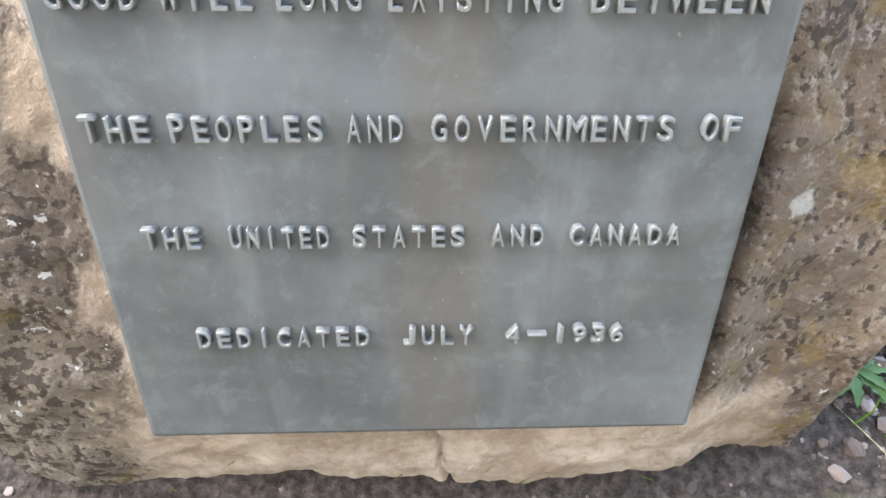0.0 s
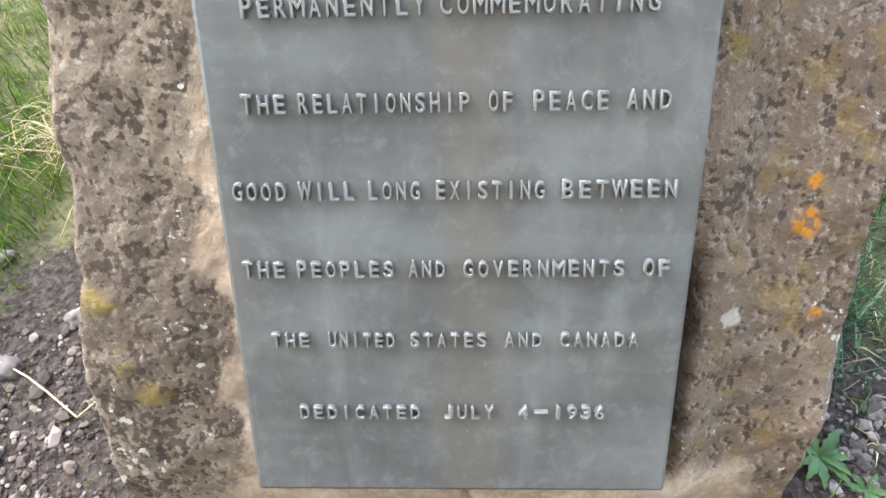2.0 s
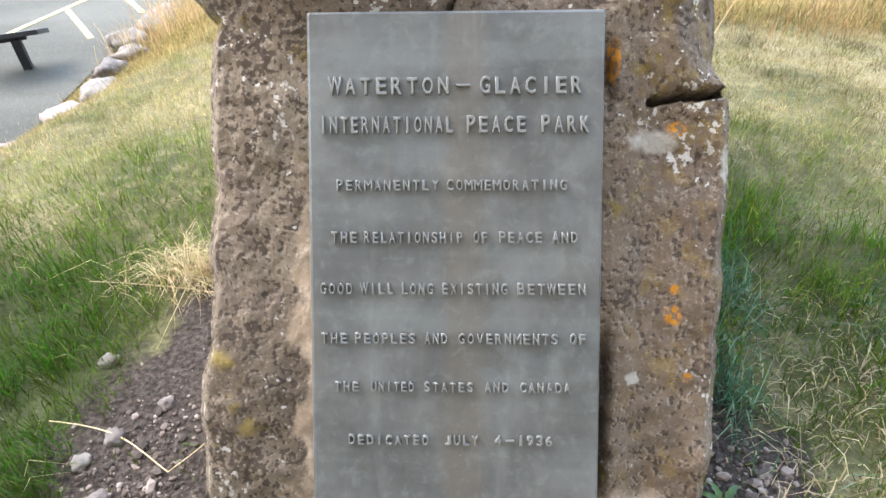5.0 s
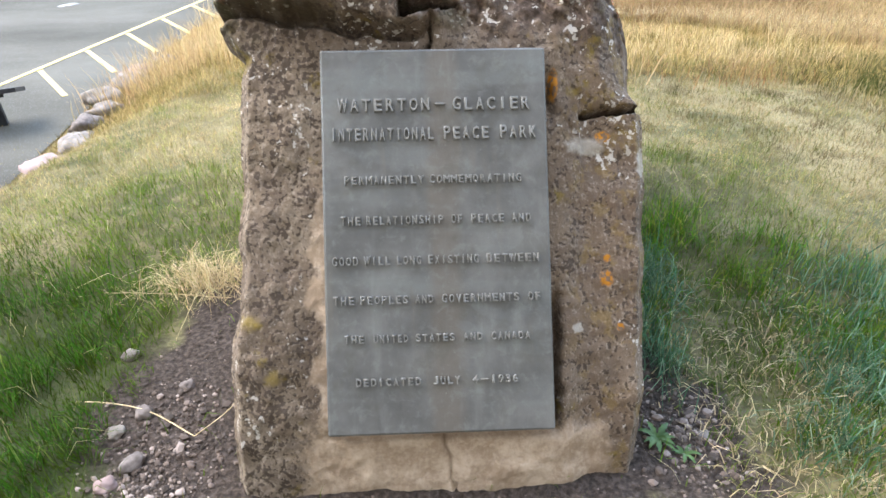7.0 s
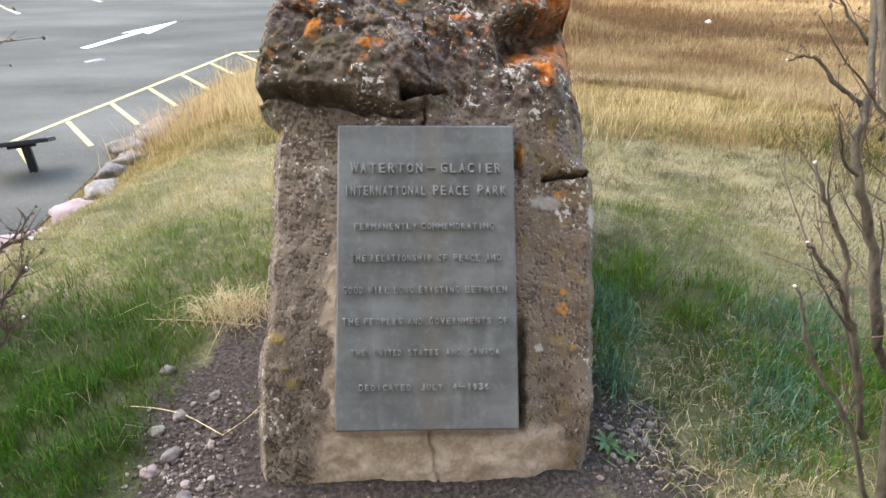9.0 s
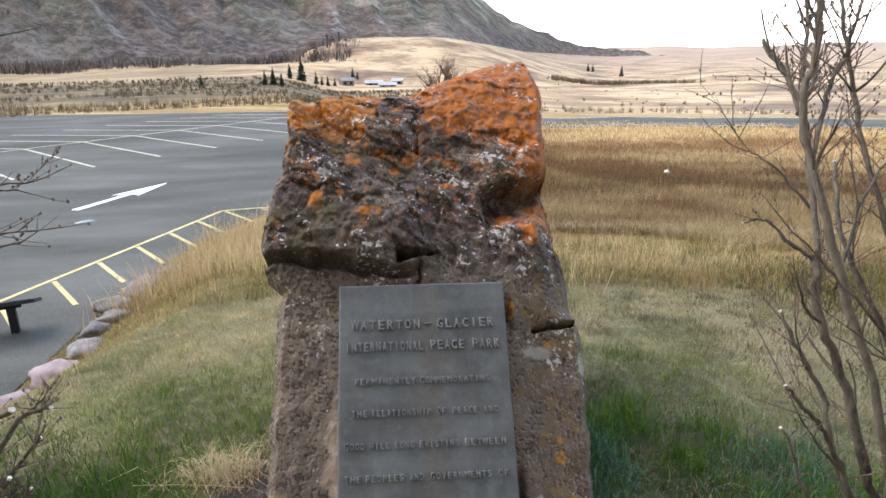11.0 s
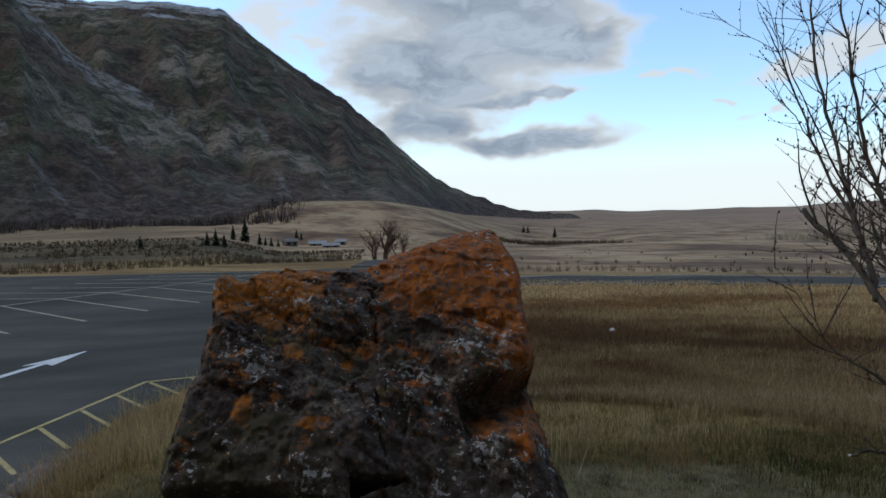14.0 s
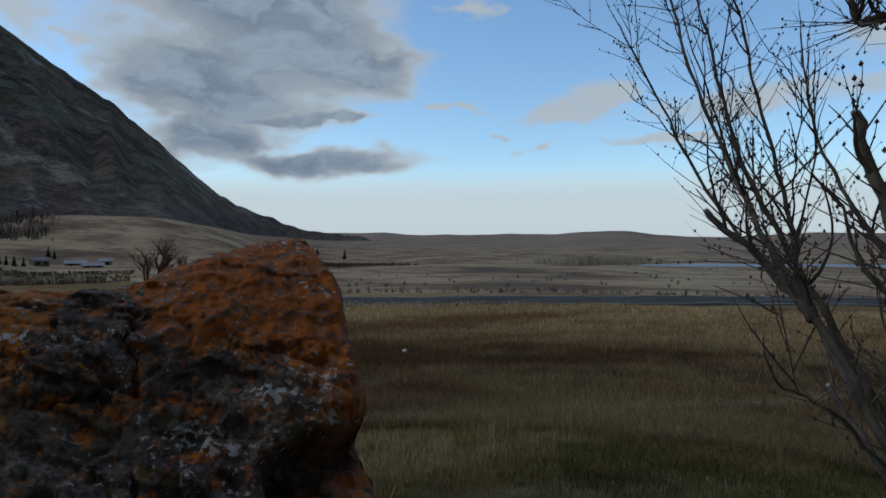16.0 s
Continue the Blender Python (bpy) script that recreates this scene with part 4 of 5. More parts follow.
def glyph(ch):
    """The mesh of one raised letter, one unit wide and high, in the plaque's frame."""
    if ch not in GLYPHS:
        cu = bpy.data.curves.new("letter", "FONT")
        cu.body, cu.size, cu.extrude, cu.bevel_depth, cu.bevel_resolution, cu.resolution_u, cu.offset = ch, 1.0, 0.05, 0.030, 1, 4, -0.004
        tmp = new("letter", cu)
        bpy.context.view_layer.update()
        me = bpy.data.meshes.new_from_object(tmp.evaluated_get(bpy.context.evaluated_depsgraph_get()))
        bpy.data.objects.remove(tmp)
        co = np.empty(len(me.vertices) * 3, np.float32)
        me.vertices.foreach_get("co", co)
        co = co.reshape(-1, 3)
        lo, hi = co.min(0), co.max(0)
        out = np.empty_like(co)
        out[:, 0] = (co[:, 0] - lo[0]) / (hi[0] - lo[0]) - 0.5
        out[:, 2] = (co[:, 1] - lo[1]) / (hi[1] - lo[1])
        out[:, 1] = -(co[:, 2] - lo[2]) / (hi[2] - lo[2])
        me.vertices.foreach_set("co", out.ravel())
        me.materials.clear()
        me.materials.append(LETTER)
        me.name = "letter"
        GLYPHS[ch] = me
    return GLYPHS[ch]


LINES = (
    (0.889, 0.036, ("WATERTON", -0.254, -0.011), ("-", 0.003, 0.030), ("GLACIER", 0.049, 0.255)),
    (0.811, 0.035, ("INTERNATIONAL", -0.275, -0.002), ("PEACE", 0.023, 0.144), ("PARK", 0.173, 0.271)),
    (0.683, 0.023, ("PERMANENTLY", -0.242, -0.032), ("COMMEMORATING", -0.017, 0.227)),
    (0.577, 0.024, ("THE", -0.254, -0.200), ("RELATIONSHIP", -0.186, 0.017), ("OF", 0.037, 0.068), ("PEACE", 0.090, 0.178), ("AND", 0.198, 0.250)),
    (0.471, 0.024, ("GOOD", -0.278, -0.210), ("WILL", -0.194, -0.125), ("LONG", -0.109, -0.044), ("EXISTING", -0.026, 0.108), ("BETWEEN", 0.128, 0.268)),
    (0.367, 0.023, ("THE", -0.278, -0.222), ("PEOPLES", -0.207, -0.081), ("AND", -0.063, -0.015), ("GOVERNMENTS", 0.007, 0.213), ("OF", 0.235, 0.270)),
    (0.264, 0.021, ("THE", -0.251, -0.199), ("UNITED", -0.174, -0.084), ("STATES", -0.064, 0.039), ("AND", 0.062, 0.112), ("CANADA", 0.135, 0.239)),
    (0.151, 0.021, ("DEDICATED", -0.223, -0.053), ("JULY", -0.021, 0.050), ("4", 0.081, 0.099), ("-", 0.105, 0.124), ("1936", 0.131, 0.203)),
)


def build_plaque():
    plaque = tagged(new("plaque"), "grey-green cast bronze plaque with raised lettering, set in the boulder", "plaque")
    plaque.matrix_world = FACE
    bm = bmesh.new()
    box(bm, (0.60, 0.07, 1.02), (0, 0.035, 0.51), bevel=0.006)
    plate = part("plate", bm, BRONZE, plaque)
    for top, h, *words in LINES:
        for word, l, r in words:
            n = len(word)
            gap = 0.24 if n > 2 else 0.12
            wide = (r - l) / (n - gap * (n > 1)) if n > 1 else (r - l)
            for i, ch in enumerate(word):
                share = {"I": 0.20, "1": 0.30, "M": 0.92, "W": 0.95}.get(ch, 0.72)
                tall = h if i == 0 or n == 4 and word.isdigit() else h * 0.94
                cell = wide if n > 1 else (r - l) / 0.95
                x = l + cell * (i + 0.5 - gap / 2) if n > 1 else (l + r) / 2
                ob = new("letter", glyph(ch))
                ob.parent = plate
                if ch == "-":
                    ob.location, ob.scale = (x, 0.001, top - h * 0.58), (r - l, 0.0098, h * 0.14)
                else:
                    ob.location, ob.scale = (x, 0.001, top - h), (cell * share * (0.95 if n > 1 else 1.0), 0.0098, tall)


build_plaque()

# ---- shrubs ----
def grow_twig(rng, verts, faces, start, way, length, radius, level, buds):
    pts, p, w = [start], Vector(start), Vector(way).normalized()
    n = max(3, int(length / 0.045))
    for i in range(n):
        w = (w + Vector((rng.uniform(-1, 1), rng.uniform(-1, 1), rng.uniform(-0.6, 1))) * 0.16).normalized()
        p = p + w * (length / n)
        pts.append(p.copy())
    radii = [radius * (1 - 0.65 * i / n) for i in range(n + 1)]
    tube(verts, faces, pts, radii, 5 if radius > 0.004 else 4)
    for i in range(1, n + 1):
        if rng.random() < 0.45:
            q = pts[i] + Vector((rng.uniform(-1, 1), rng.uniform(-1, 1), rng.uniform(-1, 1))) * radius * 1.3
            buds.append((q, rng.uniform(0.0025, 0.0045)))
    if level > 0:
        for i in range(1, n):
            if rng.random() < 0.34:
                side = (pts[i] - pts[i - 1]).normalized()
                out = (side + Vector((rng.uniform(-1, 1), rng.uniform(-1, 1), rng.uniform(-0.3, 0.8))) * 0.9).normalized()
                grow_twig(rng, verts, faces, pts[i], out, length * rng.uniform(0.25, 0.55), radii[i] * 0.65, level - 1, buds)


def bud_mesh(verts, faces, buds):
    for q, r in buds:
        b = len(verts)
        verts.extend(q + Vector(o) * r for o in ((0, 0, 1.5), (1, 0, 0), (0, 1, 0), (-1, 0, 0), (0, -1, 0), (0, 0, -1)))
        for i in range(4):
            j = (i + 1) % 4
            faces.append((b, b + 1 + i, b + 1 + j))
            faces.append((b + 5, b + 1 + j, b + 1 + i))


def build_shrub(label, stems, at, seed, spread=1.0):
    """stems: lists of points with (radius at foot, radius at end, whether it ends in a saw cut, twigs a metre)."""
    rng = random.Random(seed)
    shrub = tagged(new("shrub"), label, "shrub", "shrubs beside the boulder")
    shrub.location = at
    o = Vector(at)
    tv, tf, buds = [], [], []
    for pts, r0, r1, cut, dense in stems:
        line = [p - o for p in curve_through(pts, 6)]
        line = [p + Vector((rng.uniform(-1, 1), rng.uniform(-1, 1), rng.uniform(-0.5, 0.5))) * 0.0055 for p in line]
        n = len(line)
        radii = [(r0 + (r1 - r0) * i / (n - 1)) * rng.uniform(0.9, 1.12) for i in range(n)]
        v, f = [], []
        radii = [q * 0.64 for q in radii]
        tube(v, f, line, radii, 9, 0.13, rng)
        mesh_object("stem", v, f, BARK, shrub, smooth=True)
        if cut:
            w = (line[-1] - line[-2]).normalized()
            v, f = [], []
            tube(v, f, [line[-1] - w * 0.002, line[-1] + w * 0.004], [radii[-1] * 0.96, radii[-1] * 0.9], 9)
            mesh_object("cut_end", v, f, CUT, shrub, "pale sawn branch end")
        length = sum((line[i + 1] - line[i]).length for i in range(n - 1))
        # side branches, bending upwards
        for k in range(int(dense * 0.20 * length * spread + 0.5)):
            i = rng.randrange(n // 3, n - 1)
            way = (line[i + 1] - line[i]).normalized() * 0.9 + Vector((rng.uniform(-1, 1), rng.uniform(-1, 1), rng.uniform(-0.1, 0.6)))
            p, twig = line[i].copy(), [line[i].copy()]
            reach = (rng.uniform(0.08, 0.22) if cut else rng.uniform(0.18, 0.44)) * spread
            for j in range(7):
                way = (way.normalized() + Vector((rng.uniform(-1, 1), rng.uniform(-1, 1), rng.uniform(-0.5, 1.0))) * 0.22).normalized()
                p = p + way * reach / 7
                twig.append(p.copy())
            r = min(radii[i] * 0.55, 0.0058)
            v, f = [], []
            tube(v, f, twig, [r * (1 - 0.6 * j / 7) for j in range(8)], 6, 0.10, rng)
            mesh_object("branch", v, f, BARK, shrub, smooth=True)
            for j in range(1, 8):
                if rng.random() < 0.75:
                    grow_twig(rng, tv, tf, twig[j], way + Vector((rng.uniform(-1, 1), rng.uniform(-1, 1), rng.uniform(-0.6, 0.8))), rng.uniform(0.04, 0.17) * spread, rng.uniform(0.0011, 0.0020), 1, buds)
        for k in range(int(dense * 1.8 * length)):
            i = rng.randrange(n // 5, n - 1)
            way = (line[i + 1] - line[i]).normalized()
            out = (way * 0.7 + Vector((rng.uniform(-1, 1), rng.uniform(-1, 1), rng.uniform(-0.4, 0.7)))).normalized()
            grow_twig(rng, tv, tf, line[i], out, rng.uniform(0.05, 0.24) * spread, min(radii[i] * 0.5, rng.uniform(0.0012, 0.0026)), 1, buds)
        if not cut:
            grow_twig(rng, tv, tf, line[-1], line[-1] - line[-2], 0.22 * spread, radii[-1], 1, buds)
    mesh_object("twig_tangle", tv, tf, TWIG, shrub, "thin brown budding twigs")["kind"] = "stuff"
    v, f = [], []
    bud_mesh(v, f, buds)
    mesh_object("bud_scatter", v, f, TWIG, shrub, "small dark leaf buds")["kind"] = "stuff"
    return shrub


RIGHT_STEMS = (
    (((1.32, -0.36, -0.10), (1.26, -0.31, 0.48), (1.15, -0.27, 0.71), (1.11, -0.19, 0.95), (1.03, -0.13, 1.16), (1.07, -0.03, 1.34), (1.13, 0.20, 1.66), (1.12, 0.42, 1.85)), 0.024, 0.010, True, 10),
    (((1.12, 0.19, 1.64), (1.19, 0.30, 1.74), (1.32, 0.51, 1.98), (1.42, 0.72, 2.31), (1.55, 0.90, 2.60)), 0.012, 0.005, False, 16),
    (((1.13, 0.20, 1.66), (1.38, 0.52, 1.79), (1.45, 0.77, 2.08), (1.56, 1.08, 2.48)), 0.010, 0.004, False, 18),
    (((1.12, 0.10, 1.50), (1.28, 0.30, 1.68), (1.42, 0.42, 1.86), (1.65, 0.66, 2.21), (1.85, 0.88, 2.62)), 0.012, 0.005, False, 18),
    (((1.28, -0.42, -0.10), (1.16, -0.30, 0.80), (1.02, -0.16, 1.35), (0.98, -0.04, 1.64), (1.03, 0.02, 1.82), (1.07, 0.09, 2.00)), 0.020, 0.012, True, 9),
    (((1.75, -0.20, -0.10), (1.95, 0.10, 1.40), (1.84, 0.28, 2.28), (1.62, 0.30, 2.32), (1.44, 0.28, 2.27), (1.41, 0.30, 2.44)), 0.026, 0.008, False, 16),
    (((1.14, -0.28, 0.58), (1.06, -0.25, 0.77), (1.03, -0.20, 0.95), (0.96, -0.16, 1.08), (0.93, -0.13, 1.16)), 0.014, 0.007, True, 6),
    (((1.17, -0.31, 0.44), (1.08, -0.28, 0.71), (1.03, -0.26, 0.84), (0.95, -0.26, 0.94), (0.88, -0.26, 1.02)), 0.014, 0.007, True, 6),
    (((1.24, -0.34, 0.20), (1.12, -0.32, 0.48), (0.98, -0.29, 0.68), (0.89, -0.26, 0.90)), 0.012, 0.006, True, 6),
    (((1.04, -0.07, 1.28), (0.98, -0.04, 1.33), (0.93, -0.02, 1.38), (0.88, 0.00, 1.37)), 0.009, 0.004, True, 8),
    (((1.55, -0.25, -0.05), (1.42, -0.14, 0.70), (1.30, -0.06, 1.04), (1.23, 0.08, 1.30), (1.31, 0.26, 1.48)), 0.018, 0.009, True, 8),
    (((1.30, -0.50, 0.70), (1.12, -0.48, 1.05), (0.92, -0.45, 1.27), (0.80, -0.42, 1.40)), 0.009, 0.004, False, 5),
    (((1.60, -0.10, -0.05), (1.52, 0.05, 0.90), (1.40, 0.22, 1.45), (1.44, 0.44, 1.78), (1.50, 0.62, 2.05), (1.60, 0.80, 2.45)), 0.018, 0.006, False, 12),
    (((1.45, 0.00, 1.10), (1.62, 0.26, 1.66), (1.92, 0.62, 2.05), (2.10, 0.80, 2.40)), 0.012, 0.005, False, 16),
    (((1.08, 0.02, 1.40), (0.98, 0.08, 1.52), (0.92, 0.12, 1.55)), 0.006, 0.003, False, 10),
    (((1.10, -0.10, 1.20), (1.30, 0.10, 1.42), (1.62, 0.35, 1.52)), 0.008, 0.004, False, 12),
)
LEFT_STEMS = (
    (((-1.38, -0.30, -0.10), (-1.20, -0.22, 0.60), (-1.03, -0.16, 0.96), (-0.92, -0.15, 1.03)), 0.016, 0.008, True, 22),
    (((-1.40, -0.28, -0.10), (-1.24, -0.20, 0.50), (-1.08, -0.16, 0.80), (-0.96, -0.14, 0.94)), 0.014, 0.006, True, 30),
    (((-1.42, -0.32, -0.10), (-1.22, -0.24, 0.48), (-1.10, -0.18, 0.70), (-1.01, -0.15, 0.80)), 0.012, 0.006, True, 30),
    (((-1.60, -0.25, 0.20), (-1.30, -0.20, 1.22), (-1.02, -0.16, 1.44), (-0.86, -0.15, 1.47)), 0.008, 0.003, False, 8),
    (((-1.60, -0.25, 0.40), (-1.30, -0.20, 1.42), (-1.02, -0.16, 1.55), (-0.87, -0.15, 1.56)), 0.007, 0.0025, False, 5),
    (((-1.45, -0.30, -0.10), (-1.25, -0.26, 0.50), (-1.10, -0.22, 0.95), (-0.97, -0.21, 1.06)), 0.020, 0.011, True, 8),
    (((-1.50, -0.30, -0.10), (-1.30, -0.26, 0.60), (-1.14, -0.24, 0.80), (-1.00, -0.22, 0.88)), 0.016, 0.008, True, 14),
    (((-1.60, -0.20, 0.00), (-1.40, -0.10, 0.95), (-1.14, 0.00, 1.33), (-0.99, 0.03, 1.40)), 0.012, 0.003, False, 5),
    (((-1.60, -0.10, 0.20), (-1.38, 0.00, 1.25), (-1.14, 0.10, 1.50), (-1.00, 0.14, 1.53)), 0.010, 0.003, False, 4),
    (((-1.65, -0.10, 0.30), (-1.45, 0.05, 1.50), (-1.16, 0.15, 1.84), (-1.02, 0.18, 1.90)), 0.011, 0.003, False, 3),
    (((-1.35, -0.35, -0.10), (-1.22, -0.32, 0.35), (-1.10, -0.30, 0.66)), 0.012, 0.005, True, 26),
    (((-1.45, -0.35, -0.10), (-1.27, -0.30, 0.45), (-1.12, -0.28, 0.74)), 0.012, 0.005, True, 26),
)
build_shrub("leafless pruned shrub with grey-brown stems and budding twigs", RIGHT_STEMS, (1.32, -0.36, 0.0), 5)
build_shrub("leafless brown shrub with tangled short twigs", LEFT_STEMS, (-1.4, -0.3, 0.0), 11, 0.45)


# ---- grass ----
def blades(name, label, xy, height, width, colours, lean, seed, category="grass"):
    """Bent blades at the places xy (n x 2); height, width: arrays; colours: n x 3."""
    rs = np.random.RandomState(seed)
    n = len(xy)
    z = ground_height(xy[:, 0], xy[:, 1]) + ground_noise(xy[:, 0], xy[:, 1]) - 0.01
    a = rs.uniform(0, 2 * np.pi, n)
    face = np.stack([np.cos(a), np.sin(a)], 1)
    turn = rs.uniform(0, 2 * np.pi, n)
    over = np.stack([np.cos(turn), np.sin(turn)], 1) * (rs.uniform(0.1, 1.0, n) * lean * height)[:, None]
    base = np.concatenate([xy, z[:, None]], 1)
    side = np.concatenate([face * (width / 2)[:, None], np.zeros((n, 1))], 1)
    m = base.copy()
    m[:, :2] += over * 0.30
    m[:, 2] += height * 0.55
    t = base.copy()
    t[:, :2] += over
    t[:, 2] += height * np.sqrt(np.maximum(1 - (np.linalg.norm(over, axis=1) / np.maximum(height, 1e-6)) ** 2 * 0.8, 0.05))
    v = np.stack([base - side, base + side, m - side * 0.8, m + side * 0.8, t], 1).reshape(-1, 3)
    k = (np.arange(n) * 5)[:, None]
    tri = np.concatenate([k + [0, 1, 3], k + [0, 3, 2], k + [2, 3, 4]], 1).reshape(-1)
    me = bpy.data.meshes.new(name)
    me.vertices.add(len(v))
    me.vertices.foreach_set("co", v.astype(np.float32).ravel())
    me.loops.add(len(tri))
    me.loops.foreach_set("vertex_index", tri.astype(np.int32))
    me.polygons.add(len(tri) // 3)
    me.polygons.foreach_set("loop_start", np.arange(0, len(tri), 3, dtype=np.int32))
    me.update(calc_edges=True)
    at = me.attributes.new("tint", "FLOAT_COLOR", "POINT")
    col = np.ones((n, 5, 4), np.float32)
    col[:, :, :3] = colours[:, None, :]
    at.data.foreach_set("color", col.ravel())
    me.materials.append(BLADE)
    return tagged(new(name, me), label, category, kind="stuff")


def patchy(xy, scale, seed):
    return np.array([noise.fractal(Vector((x * scale, y * scale, seed)), 1.0, 2.0, 3) for x, y in xy])


def pick(rs, n, box_, keep):
    x = rs.uniform(box_[0], box_[1], n)
    y = rs.uniform(box_[2], box_[3], n)
    xy = np.stack([x, y], 1)
    return xy[rs.uniform(0, 1, n) < keep(xy)]


def bare_ground(xy):
    """1 on trodden earth, under the stone and in the car park, 0 on turf."""
    x, y = xy[:, 0], xy[:, 1]
    d1 = np.hypot((x + 0.78) * 2.3, (y - 0.34) * 0.85)
    d2 = np.hypot((x - 0.05) * 0.72, (y + 0.16) * 1.35)
    d3 = np.hypot((x - 0.64) * 2.6, (y - 0.12) * 1.7)
    d = np.minimum(d1, np.minimum(d2, d3)) + 0.16 * patchy(xy, 6.0, 2.0) + 0.22 * patchy(xy, 2.2, 4.0)
    under = (np.abs(x) < 0.56) & (y > -0.12) & (y < 2.0)
    lot = (bank_distance(x, y) < -0.30) & (y > 1)
    return np.maximum(smooth(0.70, 0.50, d), np.maximum(under * 1.0, lot * 1.0))


def mixed(rs, f, a, b, spread=0.25):
    c = np.array(a)[None] * (1 - f[:, None]) + np.array(b)[None] * f[:, None]
    return np.clip(c * rs.uniform(1 - spread, 1 + spread, (len(f), 1)) * rs.uniform(0.93, 1.07, (len(f), 3)), 0.004, 0.9)


GREEN, DEEP, DRY, GOLD, RUST = (0.068, 0.118, 0.010), (0.024, 0.080, 0.007), (0.35, 0.265, 0.138), (0.45, 0.335, 0.175), (0.235, 0.132, 0.060)


def build_grass():
    rs = np.random.RandomState(4)
    xy = pick(rs, 300000, (-4.2, 4.2, -1.1, 5.2), lambda p: smooth(-1.1, -0.4, p[:, 1]) * smooth(4.2, 3.4, p[:, 0]) * np.clip(1.03 - bare_ground(p), 0, 1) * (0.55 + 0.45 * smooth(-0.3, 0.3, patchy(p, 7.0, 3.0))))
    r = np.hypot(xy[:, 0], xy[:, 1] - 0.3)
    f = np.clip(smooth(1.2, 3.0, r) * 0.72 + 0.12 + 0.40 * patchy(xy, 1.3, 8.0) + 0.35 * patchy(xy, 6.0, 1.0) + rs.normal(0, 0.22, len(xy)), 0, 1)
    f = np.clip(f - 0.50 * smooth(1.5, 0.5, np.hypot(xy[:, 0] + 1.70, (xy[:, 1] - 0.3) * 0.7)) - 0.22 * smooth(0.9, 0.3, np.hypot(xy[:, 0] - 1.25, xy[:, 1] - 0.75)), 0, 1)
    tall = (1.2 - 0.5 * f) * (1 + 0.5 * np.clip(patchy(xy, 4.0, 6.0), -0.7, 0.7))
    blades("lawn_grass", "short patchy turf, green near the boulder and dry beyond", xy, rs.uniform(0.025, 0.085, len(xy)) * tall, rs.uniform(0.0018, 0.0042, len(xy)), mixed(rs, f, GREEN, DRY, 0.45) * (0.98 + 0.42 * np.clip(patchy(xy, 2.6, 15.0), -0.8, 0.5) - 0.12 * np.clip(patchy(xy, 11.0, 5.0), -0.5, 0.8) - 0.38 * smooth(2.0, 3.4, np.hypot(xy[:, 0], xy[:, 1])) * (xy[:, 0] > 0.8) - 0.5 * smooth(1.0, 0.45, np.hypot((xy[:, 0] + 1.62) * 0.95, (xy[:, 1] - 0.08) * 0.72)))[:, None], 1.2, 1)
    # lush tufts close to the stone
    def lush(p):
        x, y = p[:, 0], p[:, 1]
        k = np.maximum(smooth(0.95, 0.40, np.hypot((x + 1.62) * 0.95, (y - 0.08) * 0.72)), np.maximum(smooth(0.42, 0.15, np.hypot((x - 1.12) * 0.8, (y - 1.0) * 0.9)), smooth(0.55, 0.2, np.hypot((x - 1.75) * 0.8, (y - 0.25) * 0.8))))
        k = np.maximum(k, 0.8 * smooth(0.30, 0.1, np.hypot((x - 0.82) * 1.0, (y - 0.95) * 0.5)))
        return k * (1 - bare_ground(p)) * smooth(-0.35, 0.25, patchy(p, 3.5, 5.0))
    xy = pick(rs, 150000, (-3.2, 3.0, -0.8, 2.4), lush)
    f = np.clip(rs.uniform(-0.5, 0.75, len(xy)), 0, 1) ** 2
    blades("tall_green_grass", "lush dark green grass tufts beside the boulder", xy, rs.uniform(0.05, 0.15, len(xy)), rs.uniform(0.002, 0.0042, len(xy)), mixed(rs, f, DEEP, (0.17, 0.17, 0.05), 0.5) * (1 + (xy[:, 0] > 0)[:, None] * np.array((1.3, 0.75, 0.45))), 1.1, 2)
    # flattened dead grass
    def litter(p):
        x, y = p[:, 0], p[:, 1]
        k = np.maximum(smooth(0.30, 0.05, np.hypot((x + 1.0), (y - 0.98) * 1.6)), smooth(0.62, 0.1, np.hypot((x - 1.15) * 1.1, (y - 0.18) * 0.75)))
        return np.maximum(k, 0.5 * smooth(0.30, 0.1, np.hypot((x - 0.85) * 1.3, (y - 0.75))))
    xy = pick(rs, 26000, (-2.0, 2.2, -0.8, 1.6), litter)
    blades("dead_grass", "flattened straw-coloured dead grass", xy, rs.uniform(0.03, 0.085, len(xy)), rs.uniform(0.0025, 0.005, len(xy)), mixed(rs, rs.uniform(0, 1, len(xy)), (0.36, 0.28, 0.15), (0.54, 0.45, 0.28), 0.4), 2.3, 12)
    xy = pick(rs, 900, (-2.6, 2.8, -0.6, 2.6), lambda p: 1 - bare_ground(p))
    blades("straw_stems", "long bent straw stems over the green grass", xy, rs.uniform(0.06, 0.16, len(xy)), rs.uniform(0.0016, 0.003, len(xy)), mixed(rs, rs.uniform(0, 1, len(xy)), (0.24, 0.20, 0.10), (0.42, 0.35, 0.21)), 1.4, 14)
    xy = np.stack([rs.normal(-0.90, 0.10, 420), rs.normal(0.98, 0.055, 420)], 1)
    blades("straw_heap", "heap of dry straw at the edge of the bare earth", xy, rs.uniform(0.06, 0.20, len(xy)), rs.uniform(0.002, 0.0035, len(xy)), mixed(rs, rs.uniform(0, 1, len(xy)), (0.36, 0.27, 0.14), (0.56, 0.46, 0.28), 0.3), 2.2, 21)
